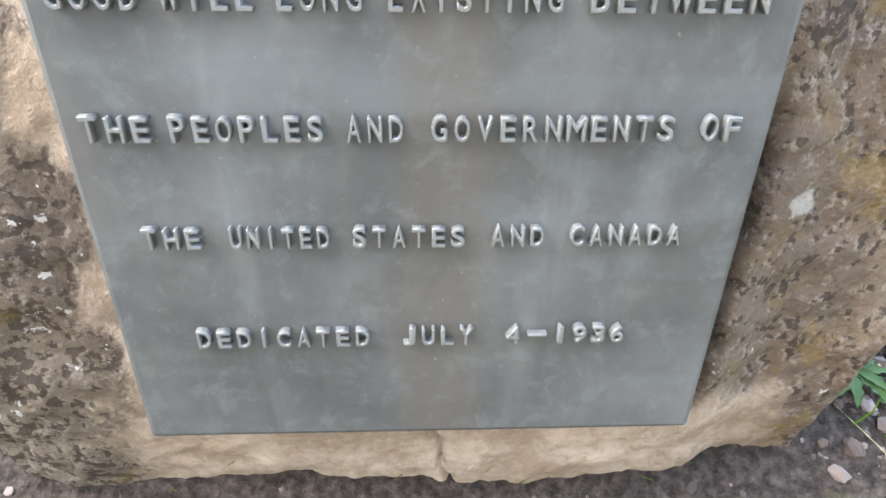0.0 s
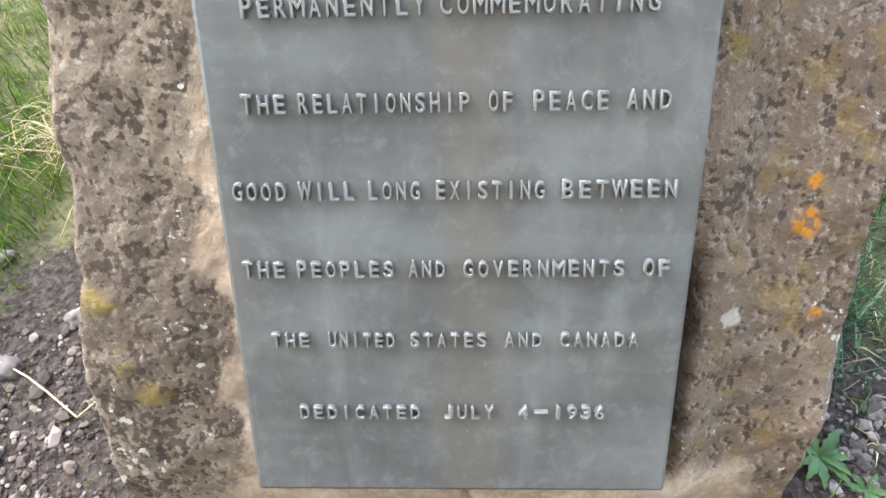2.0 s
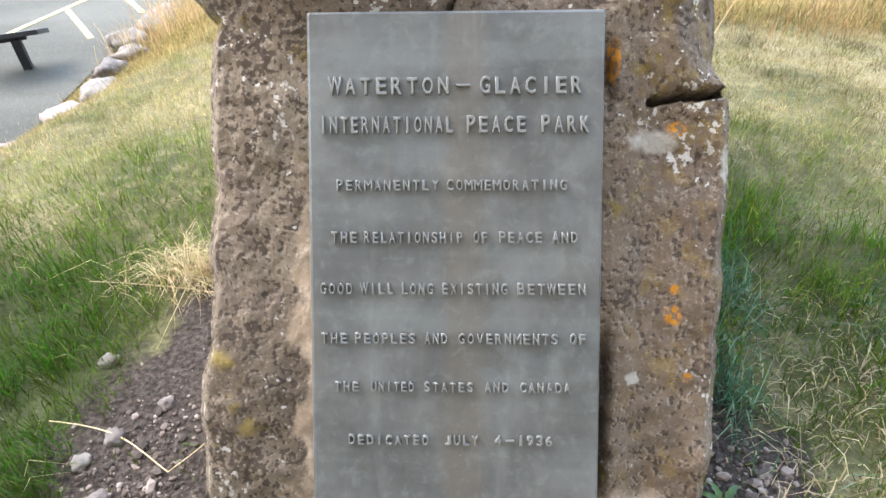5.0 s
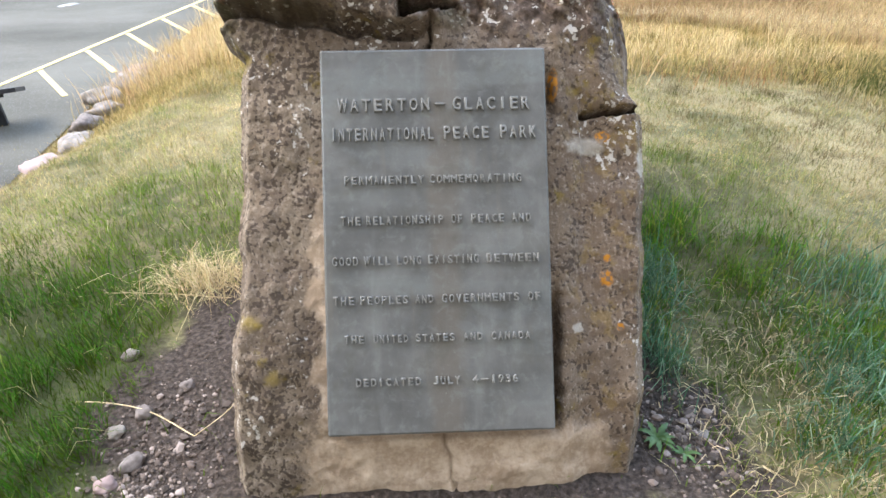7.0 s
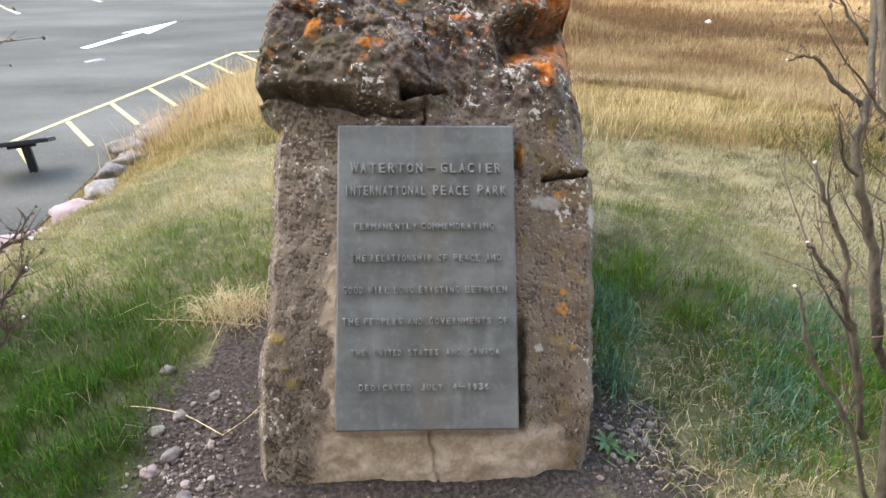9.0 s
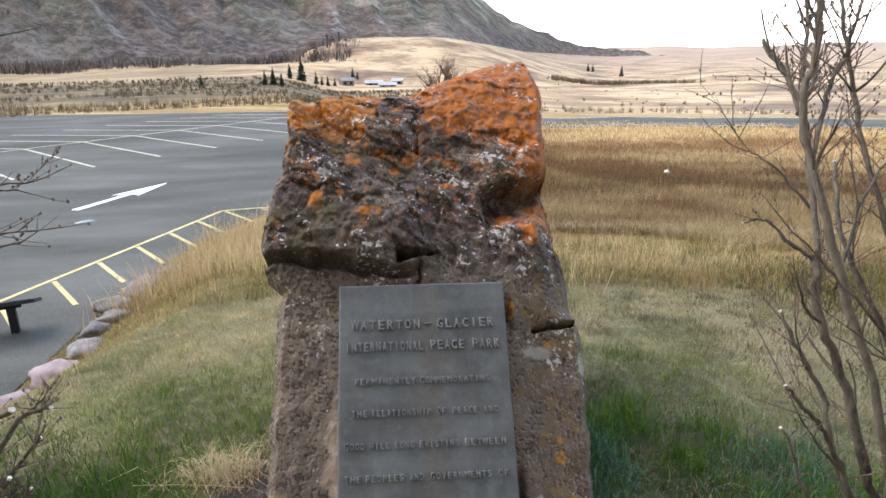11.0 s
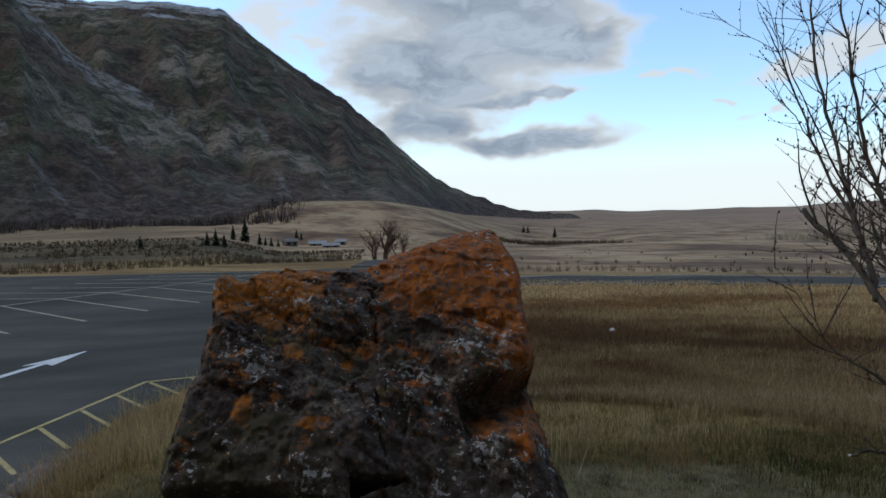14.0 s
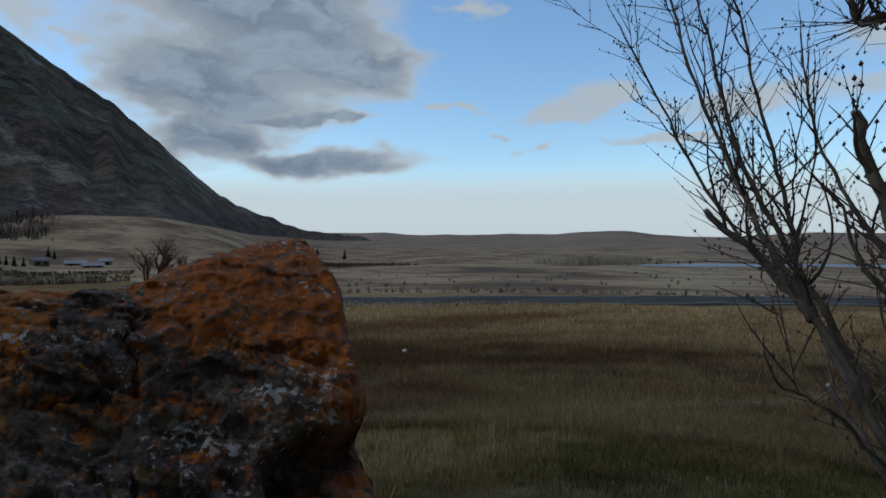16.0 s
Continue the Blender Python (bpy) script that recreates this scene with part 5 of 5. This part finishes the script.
    # blue-green clumps by the stone and under the shrub
    spots = np.concatenate([np.stack([rs.normal(x, sx, n), rs.normal(y, sy, n)], 1) for x, y, sx, sy, n in ((0.84, 0.86, 0.06, 0.13, 650), (0.76, 0.46, 0.035, 0.10, 250), (1.36, 0.24, 0.08, 0.11, 520), (1.62, 0.62, 0.15, 0.17, 750), (1.16, 0.05, 0.07, 0.08, 200))])
    blades("blue_grass", "bluish green clumps of grass beside the boulder", spots, rs.uniform(0.06, 0.19, len(spots)), rs.uniform(0.0022, 0.0050, len(spots)), mixed(rs, rs.uniform(0, 1, len(spots)) ** 2, (0.036, 0.100, 0.048), (0.20, 0.27, 0.18), 0.5), 1.3, 22)
    # a line of paler grass across the field
    x = rs.uniform(2.2, 17.0, 7000)
    xy = np.stack([x, 8.4 - 0.11 * x + 0.15 * np.sin(x * 0.9) + rs.normal(0, 0.05, len(x))], 1)
    blades("grass_line", "narrow line of pale straw-coloured grass crossing the field", xy, rs.uniform(0.12, 0.30, len(x)), rs.uniform(0.004, 0.009, len(x)), mixed(rs, rs.uniform(0, 1, len(x)), (0.40, 0.31, 0.18), (0.56, 0.47, 0.31), 0.3), 1.3, 23)
    # farther turf
    xy = pick(rs, 110000, (-5.0, 8.0, 4.3, 10.5), lambda p: (1 - bare_ground(p)) * (0.45 + 0.55 * smooth(-0.3, 0.3, patchy(p, 4.0, 3.0))))
    f = np.clip(0.60 + 0.7 * patchy(xy, 0.8, 3.0) + 0.5 * patchy(xy, 3.5, 6.0) + rs.normal(0, 0.25, len(xy)), 0, 1)
    blades("dry_turf", "pale dry turf on the bank", xy, rs.uniform(0.05, 0.17, len(xy)) * (1 + 0.6 * np.clip(patchy(xy, 2.5, 2.0), -0.7, 0.7)), rs.uniform(0.004, 0.008, len(xy)), mixed(rs, f, (0.095, 0.085, 0.024), (0.33, 0.238, 0.10), 0.5), 1.1, 3)
    xy = pick(rs, 110000, (3.2, 10.0, -2.5, 5.6), lambda p: (0.5 + 0.5 * smooth(-0.3, 0.3, patchy(p, 3.0, 9.0))) * smooth(3.2, 4.6, p[:, 0]) * smooth(-2.5, -0.5, p[:, 1]))
    f = np.clip(0.40 + 0.7 * patchy(xy, 0.8, 4.0) + rs.normal(0, 0.25, len(xy)), 0, 1)
    blades("slope_turf", "olive and straw-coloured turf on the slope", xy, rs.uniform(0.06, 0.20, len(xy)), rs.uniform(0.004, 0.008, len(xy)), mixed(rs, f, (0.060, 0.066, 0.018), (0.26, 0.19, 0.085), 0.5), 1.0, 33)
    # tall tawny grass: on the bank and over the right-hand slope
    def tall(p):
        x, y = p[:, 0], p[:, 1]
        b = 1.0 * smooth(1.6, 0.7, np.abs(bank_distance(x, y) - 1.0)) * smooth(5.4, 6.4, y) * (x < 2)
        s = smooth(4.3, 5.6, y + 0.25 * x) * (x > 0.9)
        return np.maximum(b, s * 0.75 * smooth(-0.25, 0.3, patchy(p, 1.1, 6.0))) * smooth(-0.35, 0.2, patchy(p, 5.0, 2.0)) * (1 - bare_ground(p))
    xy = pick(rs, 210000, (-4.5, 15.0, 3.6, 15.0), tall)
    f = np.clip(0.52 + 1.1 * patchy(xy, 0.40, 1.0) + rs.uniform(-0.2, 0.2, len(xy)), 0, 1)
    f = np.where(xy[:, 0] < 2, f * 0.3, f)
    blades("tall_dry_grass", "knee-high golden and rusty dry grass", xy, rs.uniform(0.18, 0.58, len(xy)) * np.where(xy[:, 0] < 2, 1.0, 0.55) * (1 - 0.3 * f) * (1 + 0.5 * np.clip(patchy(xy, 2.2, 7.0), -0.6, 0.6)), rs.uniform(0.003, 0.008, len(xy)), mixed(rs, f, GOLD, RUST, 0.45), 0.75, 4)
    # the field down to the road
    a, q = rs.uniform(radians(6), radians(72), 150000), rs.uniform(0, 1, 150000)
    r = 8.5 * (46 / 8.5) ** q
    xy = np.stack([np.sin(a) * r, np.cos(a) * r], 1)
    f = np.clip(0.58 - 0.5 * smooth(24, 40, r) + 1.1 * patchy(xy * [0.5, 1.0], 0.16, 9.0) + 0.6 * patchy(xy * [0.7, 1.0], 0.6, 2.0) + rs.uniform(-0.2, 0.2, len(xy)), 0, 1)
    # tint dimmed nearer for shade and raised far off for the sunlit golden strip
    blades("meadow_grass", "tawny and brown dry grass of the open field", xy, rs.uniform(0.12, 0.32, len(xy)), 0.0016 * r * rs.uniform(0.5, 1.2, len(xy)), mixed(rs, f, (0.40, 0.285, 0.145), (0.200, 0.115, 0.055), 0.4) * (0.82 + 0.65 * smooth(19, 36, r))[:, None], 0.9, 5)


def build_shade_weeds():
    """Patches of dead weeds lower in the field, their dark colour standing in for a band of shade."""
    rs = np.random.RandomState(31)
    t, off = rs.uniform(0, 1, 38000), rs.normal(0, 1, 38000)
    xy = np.stack([5.5 + 13 * t + off * 0.8, 16.2 - 5.5 * t + off * 1.9], 1)
    xy = xy[rs.uniform(0, 1, len(xy)) < smooth(-0.05, 0.35, patchy(xy * [0.6, 1.0], 0.55, 3.0))]
    blades("shade_weeds", "brown dead weeds coloured dark for a band of shade in the field", xy, rs.uniform(0.15, 0.38, len(xy)), rs.uniform(0.006, 0.016, len(xy)), mixed(rs, rs.uniform(0, 1, len(xy)), (0.075, 0.052, 0.026), (0.165, 0.105, 0.052), 0.4), 0.9, 32)


build_grass()
build_shade_weeds()


# ---- stones and litter ----
def stone(name, size, at, mat, seed, label, category="stone", group="", flat=0.6):
    bm = bmesh.new()
    bmesh.ops.create_icosphere(bm, subdivisions=3, radius=1)
    s = Vector((seed * 3.1, seed * 1.7, seed * 0.9))
    for v in bm.verts:
        k = 1 + 0.34 * noise.fractal(v.co * 1.2 + s, 1.0, 2.0, 4)
        c = noise.noise_vector(v.co * 2.2 + s) * 0.16
        v.co = Vector(((v.co.x * k + c.x) * size[0], (v.co.y * k + c.y) * size[1], (v.co.z * k + c.z) * size[2]))
    ob = part(name, bm, mat, None, "", smooth=True)
    ob.location = at
    ob.rotation_euler = (0, 0, seed * 2.4)
    return tagged(ob, label, category, group)


def build_stones():
    rng = random.Random(3)
    for k, (x, y, s, mat, label) in enumerate(((-1.07, 0.58, 0.042, GREYROCK, "pale grey angular stone on bare earth"), (-0.93, 0.30, 0.040, PEBBLE, "dark rounded stone among pebbles"), (-0.98, 0.22, 0.033, GREYROCK, "small pale stone on bare earth"),
                                               (-0.90, 0.11, 0.045, PEBBLE, "dark grey stone half sunk in earth"), (-0.95, 0.04, 0.038, PINK, "reddish stone on bare earth"), (-0.83, 0.42, 0.030, PEBBLE, "small dark stone on bare earth"),
                                               (-0.80, -0.08, 0.045, PEBBLE, "dark flat stone on bare earth"), (0.78, 0.10, 0.022, GREYROCK, "small pale stone among gravel"))):
        stone("stone", (s * 0.85, s * 0.68, s * 0.45), (x, y, ground_at(x, y) + s * 0.08), mat, k + 1.3, label, "stone", "stones round the boulder")
    stone("stone", (0.09, 0.07, 0.07), (8.95, 18.2, ground_at(8.95, 18.2) + 0.16), WHITE, 40.3, "small white stone lying in the brown field", "stone")
    # pebbles
    bm_v, bm_f = [], []
    ico = bmesh.new()
    bmesh.ops.create_icosphere(ico, subdivisions=1, radius=1)
    iv, jf = [v.co.copy() for v in ico.verts], [tuple(v.index for v in f.verts) for f in ico.faces]
    ico.free()
    for k in range(2600):
        if k < 1400:
            x, y = rng.gauss(-0.82, 0.11), rng.gauss(0.06, 0.20)
        elif k < 2200:
            x, y = rng.gauss(0.74, 0.08), rng.gauss(0.08, 0.12)
        else:
            x, y = rng.uniform(-0.7, 0.8), rng.gauss(-0.28, 0.12)
        s = min(0.0032 * math.exp(rng.gauss(0.3, 0.55)), 0.017)
        z = ground_at(x, y) + s * 0.2
        b = len(bm_v)
        sx, sy, sz = s * rng.uniform(0.8, 1.4), s * rng.uniform(0.7, 1.2), s * rng.uniform(0.5, 0.9)
        a = rng.uniform(0, 3.14)
        for c in iv:
            j = rng.uniform(0.65, 1.25)
            px, py = c.x * sx * j, c.y * sy * j
            bm_v.append((x + px * math.cos(a) - py * math.sin(a), y + px * math.sin(a) + py * math.cos(a), z + c.z * sz * j))
        bm_f.extend(tuple(b + i for i in f) for f in jf)
    m, g, bs = material("mixed_gravel", 0.9)
    r = g.n("ShaderNodeNewGeometry").outputs["Random Per Island"]
    g.put(g.ramp(r, (0.0, (0.030, 0.023, 0.018)), (0.5, (0.078, 0.058, 0.047)), (0.8, (0.135, 0.102, 0.084)), (1.0, (0.25, 0.205, 0.18))), bs.inputs["Base Color"])
    tagged(mesh_object("gravel", bm_v, bm_f, m), "grey and reddish gravel on bare earth", "gravel", kind="stuff")
    # dry stalks
    for pts, r in ((((-1.12, 0.34, 0), (-0.92, 0.30, 0), (-0.74, 0.19, 0)), 0.0018), (((-0.74, 0.19, 0), (-0.66, 0.30, 0), (-0.60, 0.45, 0)), 0.0015), (((-1.30, 0.95, 0), (-1.0, 0.90, 0), (-0.78, 0.86, 0)), 0.0018)):
        line = [Vector((p.x, p.y, ground_at(p.x, p.y) + 0.015)) for p in curve_through(pts, 4)]
        v, f = [], []
        tube(v, f, line, [r] * len(line), 5)
        tagged(mesh_object("straw_stalk", v, f, STRAW), "dry straw stalk lying on bare earth", "stalk")


build_stones()


def build_weed(x, y, seed, size):
    """A rosette of lobed leaves."""
    rng = random.Random(seed)
    weed = tagged(new("weed"), "small green leafy weed at the foot of the boulder", "plant", "weeds at the boulder")
    weed.location = (x, y, ground_at(x, y))
    for k in range(11):
        a = k * 2.4 + rng.uniform(-0.3, 0.3)
        reach, lift = size * rng.uniform(0.6, 1.1), rng.uniform(0.3, 0.9)
        way, side = Vector((math.cos(a), math.sin(a), 0)), Vector((-math.sin(a), math.cos(a), 0))
        v, f = [], []
        for i in range(9):
            t = i / 8
            c = way * reach * t + Vector((0, 0, reach * lift * (t - 0.75 * t * t) + 0.004))
            w = reach * 0.17 * math.sin(math.pi * min(t * 0.92 + 0.06, 1.0)) * (0.65 + 0.35 * (i % 2))
            v.extend((c - side * w + Vector((0, 0, w * 0.35)), c, c + side * w + Vector((0, 0, w * 0.35))))
        for i in range(8):
            for j in range(2):
                b = i * 3 + j
                f.append((b, b + 1, b + 4, b + 3))
        mesh_object("leaf", v, f, LEAF, weed, smooth=True)


for weed_row in ((0.64, 0.10, 3, 0.060), (0.70, 0.04, 4, 0.045), (0.62, 0.50, 5, 0.05)):
    build_weed(*weed_row)


def build_edge_rocks():
    rows = ((-3.95, 2.9, 0.30, 0.19, PINK), (-3.62, 3.75, 0.42, 0.20, PINK), (-3.50, 4.45, 0.40, 0.19, PINK), (-3.52, 5.05, 0.36, 0.15, GREYROCK), (-3.62, 5.55, 0.30, 0.16, PEBBLE), (-3.55, 5.95, 0.30, 0.15, GREYROCK),
            (-3.75, 6.35, 0.36, 0.22, GREYROCK), (-3.60, 6.85, 0.40, 0.22, GREYROCK), (-3.70, 7.40, 0.34, 0.15, PINK), (-3.50, 7.85, 0.30, 0.13, GREYROCK))
    for k, (x, y, s, h, mat) in enumerate(rows):
        label = "rounded pink boulder edging the grass bank" if mat is PINK else "weathered grey fieldstone edging the grass bank"
        s *= 0.80 if mat is PINK else 0.70
        h *= 0.55
        stone("edging_stone", (s * 0.75, s, h), (x, y, ground_at(x, y) + h * 0.35), mat, k + 20.7, label, "stone", "stones along the bank")


build_edge_rocks()


def build_sign():
    x, y = -4.72, 5.75
    z = ground_at(x, y)
    sign = tagged(new("information_sign"), "low black metal information stand with a tilted panel", "sign")
    sign.location = (x, y, z)
    sign.rotation_euler = (0, 0, radians(20))
    bm = bmesh.new()
    box(bm, (0.09, 0.09, 0.34), (0.08, 0.0, 0.17), bevel=0.008)
    part("post", bm, STEEL, sign)
    tilt = Matrix.Rotation(radians(-16), 4, "X")
    bm = bmesh.new()
    box(bm, (0.66, 0.40, 0.03), (0, 0, 0.38), tilt, 0.006)
    part("panel", bm, PANEL, sign)
    for dx, dy, sx, sy in ((0, 0.22, 0.74, 0.04), (0, -0.22, 0.74, 0.04), (0.35, 0, 0.04, 0.40), (-0.35, 0, 0.04, 0.40)):
        bm = bmesh.new()
        o = tilt @ Vector((dx, dy, 0))
        box(bm, (sx, sy, 0.05), (o.x, o.y, 0.38 + o.z), tilt, 0.006)
        part("frame", bm, STEEL, sign)
    bm = bmesh.new()
    box(bm, (0.30, 0.05, 0.05), (0.04, 0, 0.345), None, 0.006)
    part("bracket", bm, STEEL, sign)


build_sign()


# ---- far things ----
def polar(az, r):
    return r * math.sin(radians(az)), r * math.cos(radians(az))


def build_house(az, r, w, d, h, turn, label, roof=None):
    x, y = polar(az, r)
    z = ground_at(x, y) - 0.3
    house = tagged(new("house"), label, "house", "buildings in the valley")
    house.matrix_world = pose(x, y, z, 0, 0, turn)
    bm = bmesh.new()
    box(bm, (w, d, h), (0, 0, h / 2))
    part("wall", bm, HOUSEWALL, house)
    bm = bmesh.new()
    rise = d * 0.28
    a = [bm.verts.new(p) for p in ((-w / 2 - 0.5, -d / 2 - 0.6, h - 0.1), (w / 2 + 0.5, -d / 2 - 0.6, h - 0.1), (w / 2 + 0.5, d / 2 + 0.6, h - 0.1), (-w / 2 - 0.5, d / 2 + 0.6, h - 0.1), (-w / 2 - 0.5, 0, h + rise), (w / 2 + 0.5, 0, h + rise))]
    for f in ((0, 1, 5, 4), (2, 3, 4, 5), (0, 4, 3), (1, 2, 5), (3, 2, 1, 0)):
        bm.faces.new([a[i] for i in f])
    part("roof", bm, roof or HOUSEROOF, house)
    n = max(2, int(w / 3.5))
    for i in range(n):
        bm = bmesh.new()
        box(bm, (1.2, 0.1, 1.1), (-w / 2 + (i + 0.5) * w / n, -d / 2 - 0.04, h * 0.55))
        part("window", bm, WINDOW, house)


build_house(-1.2, 300, 7.5, 4.5, 1.5, 10, "long low building with a pale metal roof")
build_house(0.9, 305, 4.5, 4.0, 1.9, -12, "small building with a pale metal roof")
build_house(-3.6, 290, 5.5, 4.5, 2.6, 25, "grey weathered gabled house", HOUSEWALL)
build_house(0.0, 275, 7, 4, 1.1, 4, "low shed with a pale metal roof")


def build_conifer(az, r, h, seed):
    rng = random.Random(seed)
    x, y = polar(az, r)
    z = ground_at(x, y)
    tree = tagged(new("conifer"), "dark green spruce tree in the valley", "tree", "conifers by the house")
    tree.location = (x, y, z)
    v, f = [], []
    tube(v, f, [Vector((0, 0, -0.3)), Vector((0, 0, h * 0.5)), Vector((0, 0, h))], [h * 0.025, h * 0.016, 0.02], 6)
    mesh_object("trunk", v, f, BARK, tree)
    v, f = [], []
    for k in range(230):
        t = rng.uniform(0.06, 1.0) ** 0.8
        reach = h * 0.34 * (1 - t) * rng.uniform(0.6, 1.15) + 0.1
        a = rng.uniform(0, 6.283)
        p0 = Vector((0, 0, h * t))
        p1 = Vector((math.cos(a) * reach, math.sin(a) * reach, h * t - reach * rng.uniform(0.2, 0.6))) * 1.0
        s = Vector((-math.sin(a), math.cos(a), 0)) * reach * 0.28
        b = len(v)
        v.extend((p0, p0.lerp(p1, 0.6) + s, p1, p0.lerp(p1, 0.6) - s, p0.lerp(p1, 0.5) + Vector((0, 0, -reach * 0.25))))
        f.extend(((b, b + 1, b + 2), (b, b + 2, b + 3), (b, b + 4, b + 1), (b, b + 3, b + 4)))
    mesh_object("crown", v, f, CONIFER, tree)


for k, (az, r, h) in enumerate(((-7.4, 240, 9.5), (-8.4, 236, 5.5), (-6.2, 250, 5.0), (-5.2, 260, 4.0), (-5.7, 255, 3.5), (-4.6, 270, 3.5), (-9.9, 120, 3.2), (-10.6, 118, 2.6), (-9.2, 124, 2.4), (-15.8, 110, 2.2), (-2.6, 330, 4), (20.3, 900, 16), (17.5, 1000, 13), (17.9, 1000, 12), (-3.0, 340, 5))):
    build_conifer(az, r, h, k + 50)


def build_bare_tree(az, r, h, seed, mat, label, group, lean=0.0):
    rng = random.Random(seed)
    x, y = polar(az, r)
    tree = tagged(new("bare_tree"), label, "tree", group)
    tree.location = (x, y, ground_at(x, y) - 0.2)
    v, f = [], []
    tv, tf = [], []

    def limb(p, w, length, radius, level):
        pts = [p]
        for i in range(4):
            w = (w + Vector((rng.uniform(-1, 1), rng.uniform(-1, 1), rng.uniform(-0.3, 0.7))) * 0.22).normalized()
            pts.append(pts[-1] + w * length / 4)
        tube(v if level > 1 else tv, f if level > 1 else tf, pts, [radius * (1 - 0.15 * i) for i in range(5)], 5 if level > 1 else 3)
        if level:
            for i in range(rng.randint(3, 5)):
                q = pts[rng.randint(1, 4)]
                limb(q, (w + Vector((rng.uniform(-1, 1), rng.uniform(-1, 1), rng.uniform(-0.2, 0.7))) * 0.9).normalized(), length * rng.uniform(0.5, 0.75), radius * 0.5, level - 1)

    for k in range(3):
        limb(Vector((rng.uniform(-0.3, 0.3), rng.uniform(-0.3, 0.3), 0)), Vector((rng.uniform(-0.4, 0.4) + lean, rng.uniform(-0.3, 0.3), 1)).normalized(), h * 0.45, h * 0.028, 3)
    mesh_object("trunk", v, f, mat, tree)
    mesh_object("crown", tv, tf, mat, tree)


build_bare_tree(4.9, 95, 8.6, 3, SCRUB, "leafless dark tree in front of the houses", "bare trees in the valley")
build_bare_tree(3.9, 100, 6.4, 4, SCRUB, "leafless dark tree in front of the houses", "bare trees in the valley")
build_bare_tree(6.2, 98, 6.0, 5, SCRUB, "leafless dark tree in front of the houses", "bare trees in the valley")


def build_scrub():
    """Low leafless brush: behind the car park, along the road and over the hills."""
    rng = random.Random(8)
    browns = ((0.085, 0.062, 0.038), (0.13, 0.092, 0.055), (0.10, 0.073, 0.044), (0.17, 0.125, 0.066), (0.075, 0.070, 0.038))
    for name, label, count, tints, place in (
            ("brushwood", "brown leafless brush behind the car park", 6500, browns, lambda: (rng.uniform(-60, 3), 52 + 150 * rng.random() ** 1.3, rng.uniform(0.2, 0.8) * (1.6 if rng.random() < 0.12 else 1.0))),
            ("roadside_brush", "dark low brush along the road and slopes", 420, browns, lambda: (rng.uniform(12, 75), rng.choice((rng.uniform(62, 90), rng.uniform(100, 420))), rng.uniform(0.3, 1.0))),
            ("hill_wood", "strip of bare trees on the hill", 420, browns[1:4], lambda: (rng.uniform(14, 27), rng.uniform(400, 470), rng.uniform(1.5, 4.0))),
            ("foothill_wood", "bare grey woods at the mountain foot", 3400, ((0.07, 0.055, 0.05), (0.12, 0.095, 0.085), (0.05, 0.04, 0.036), (0.16, 0.13, 0.115)), lambda: (min(rng.uniform(-64, -2) - abs(rng.gauss(0, 3)), -2.5), rng.uniform(430, 720), rng.uniform(4, 12))),
            ("lakeside_wood", "pale sunlit trees beside the lake", 240, ((0.50, 0.42, 0.30), (0.38, 0.31, 0.22)), lambda: (rng.gauss(43, 2.6), rng.uniform(560, 640), rng.uniform(5, 11)))):
        spots, sizes = [], []
        for k in range(count):
            az, r, h = place()
            x, y = polar(az, r)
            if name == "hill_wood" and abs(az - 20.5) > 5.5 + rng.gauss(0, 1):
                continue
            if name == "brushwood" and fbm(x * 0.05, y * 0.05, 7, 3) < -0.12:
                continue
            spots.append((x, y))
            sizes.append((r, h))
        xy = np.array(spots)
        zs = ground_height(xy[:, 0], xy[:, 1])
        v, f, col = [], [], []
        for (x, y), (r, h), z in zip(spots, sizes, zs):
            tint = rng.choice(tints)
            lit = rng.uniform(0.7, 1.3)
            for s in range(9):
                a = rng.uniform(0, 6.283)
                o = Vector((math.cos(a), math.sin(a), 0)) * h * rng.uniform(0.05, 0.6)
                w = max(h * 0.018, r * 0.00028)
                side = Vector((-math.sin(a * 3), math.cos(a * 3), 0)) * w
                hh = h * rng.uniform(0.5, 1.0)
                b = len(v)
                p = Vector((x, y, z - 0.2))
                v.extend((p + o * 0.3 - side, p + o * 0.3 + side, p + o * 0.8 + side * 1.2 + Vector((0, 0, hh * 0.6)), p + o * 0.8 - side * 1.2 + Vector((0, 0, hh * 0.6)), p + o + Vector((0, 0, hh + 0.2))))
                f.extend(((b, b + 1, b + 2, b + 3), (b + 3, b + 2, b + 4)))
                k = lit * rng.uniform(0.8, 1.2)
                col.extend([tint[0] * k, tint[1] * k, tint[2] * k, 1.0] * 5)
        ob = tagged(mesh_object(name, v, f, BLADE), label, "brush", kind="stuff")
        ob.data.attributes.new("tint", "FLOAT_COLOR", "POINT").data.foreach_set("color", np.array(col, np.float32))


build_scrub()


def build_lake():
    pts = [polar(46.3, 480), polar(47.0, 470), polar(49.0, 466), polar(53, 470), polar(60, 500), polar(70, 520), polar(70, 560), polar(60, 545), polar(52, 520), polar(47.5, 500)]
    z = max(float(ground_height(x, y)) for x, y in pts) + 0.6
    tagged(flat_sheet("water", pts, z, WATER), "small dark blue lake in the valley", "lake", kind="structure")


build_lake()
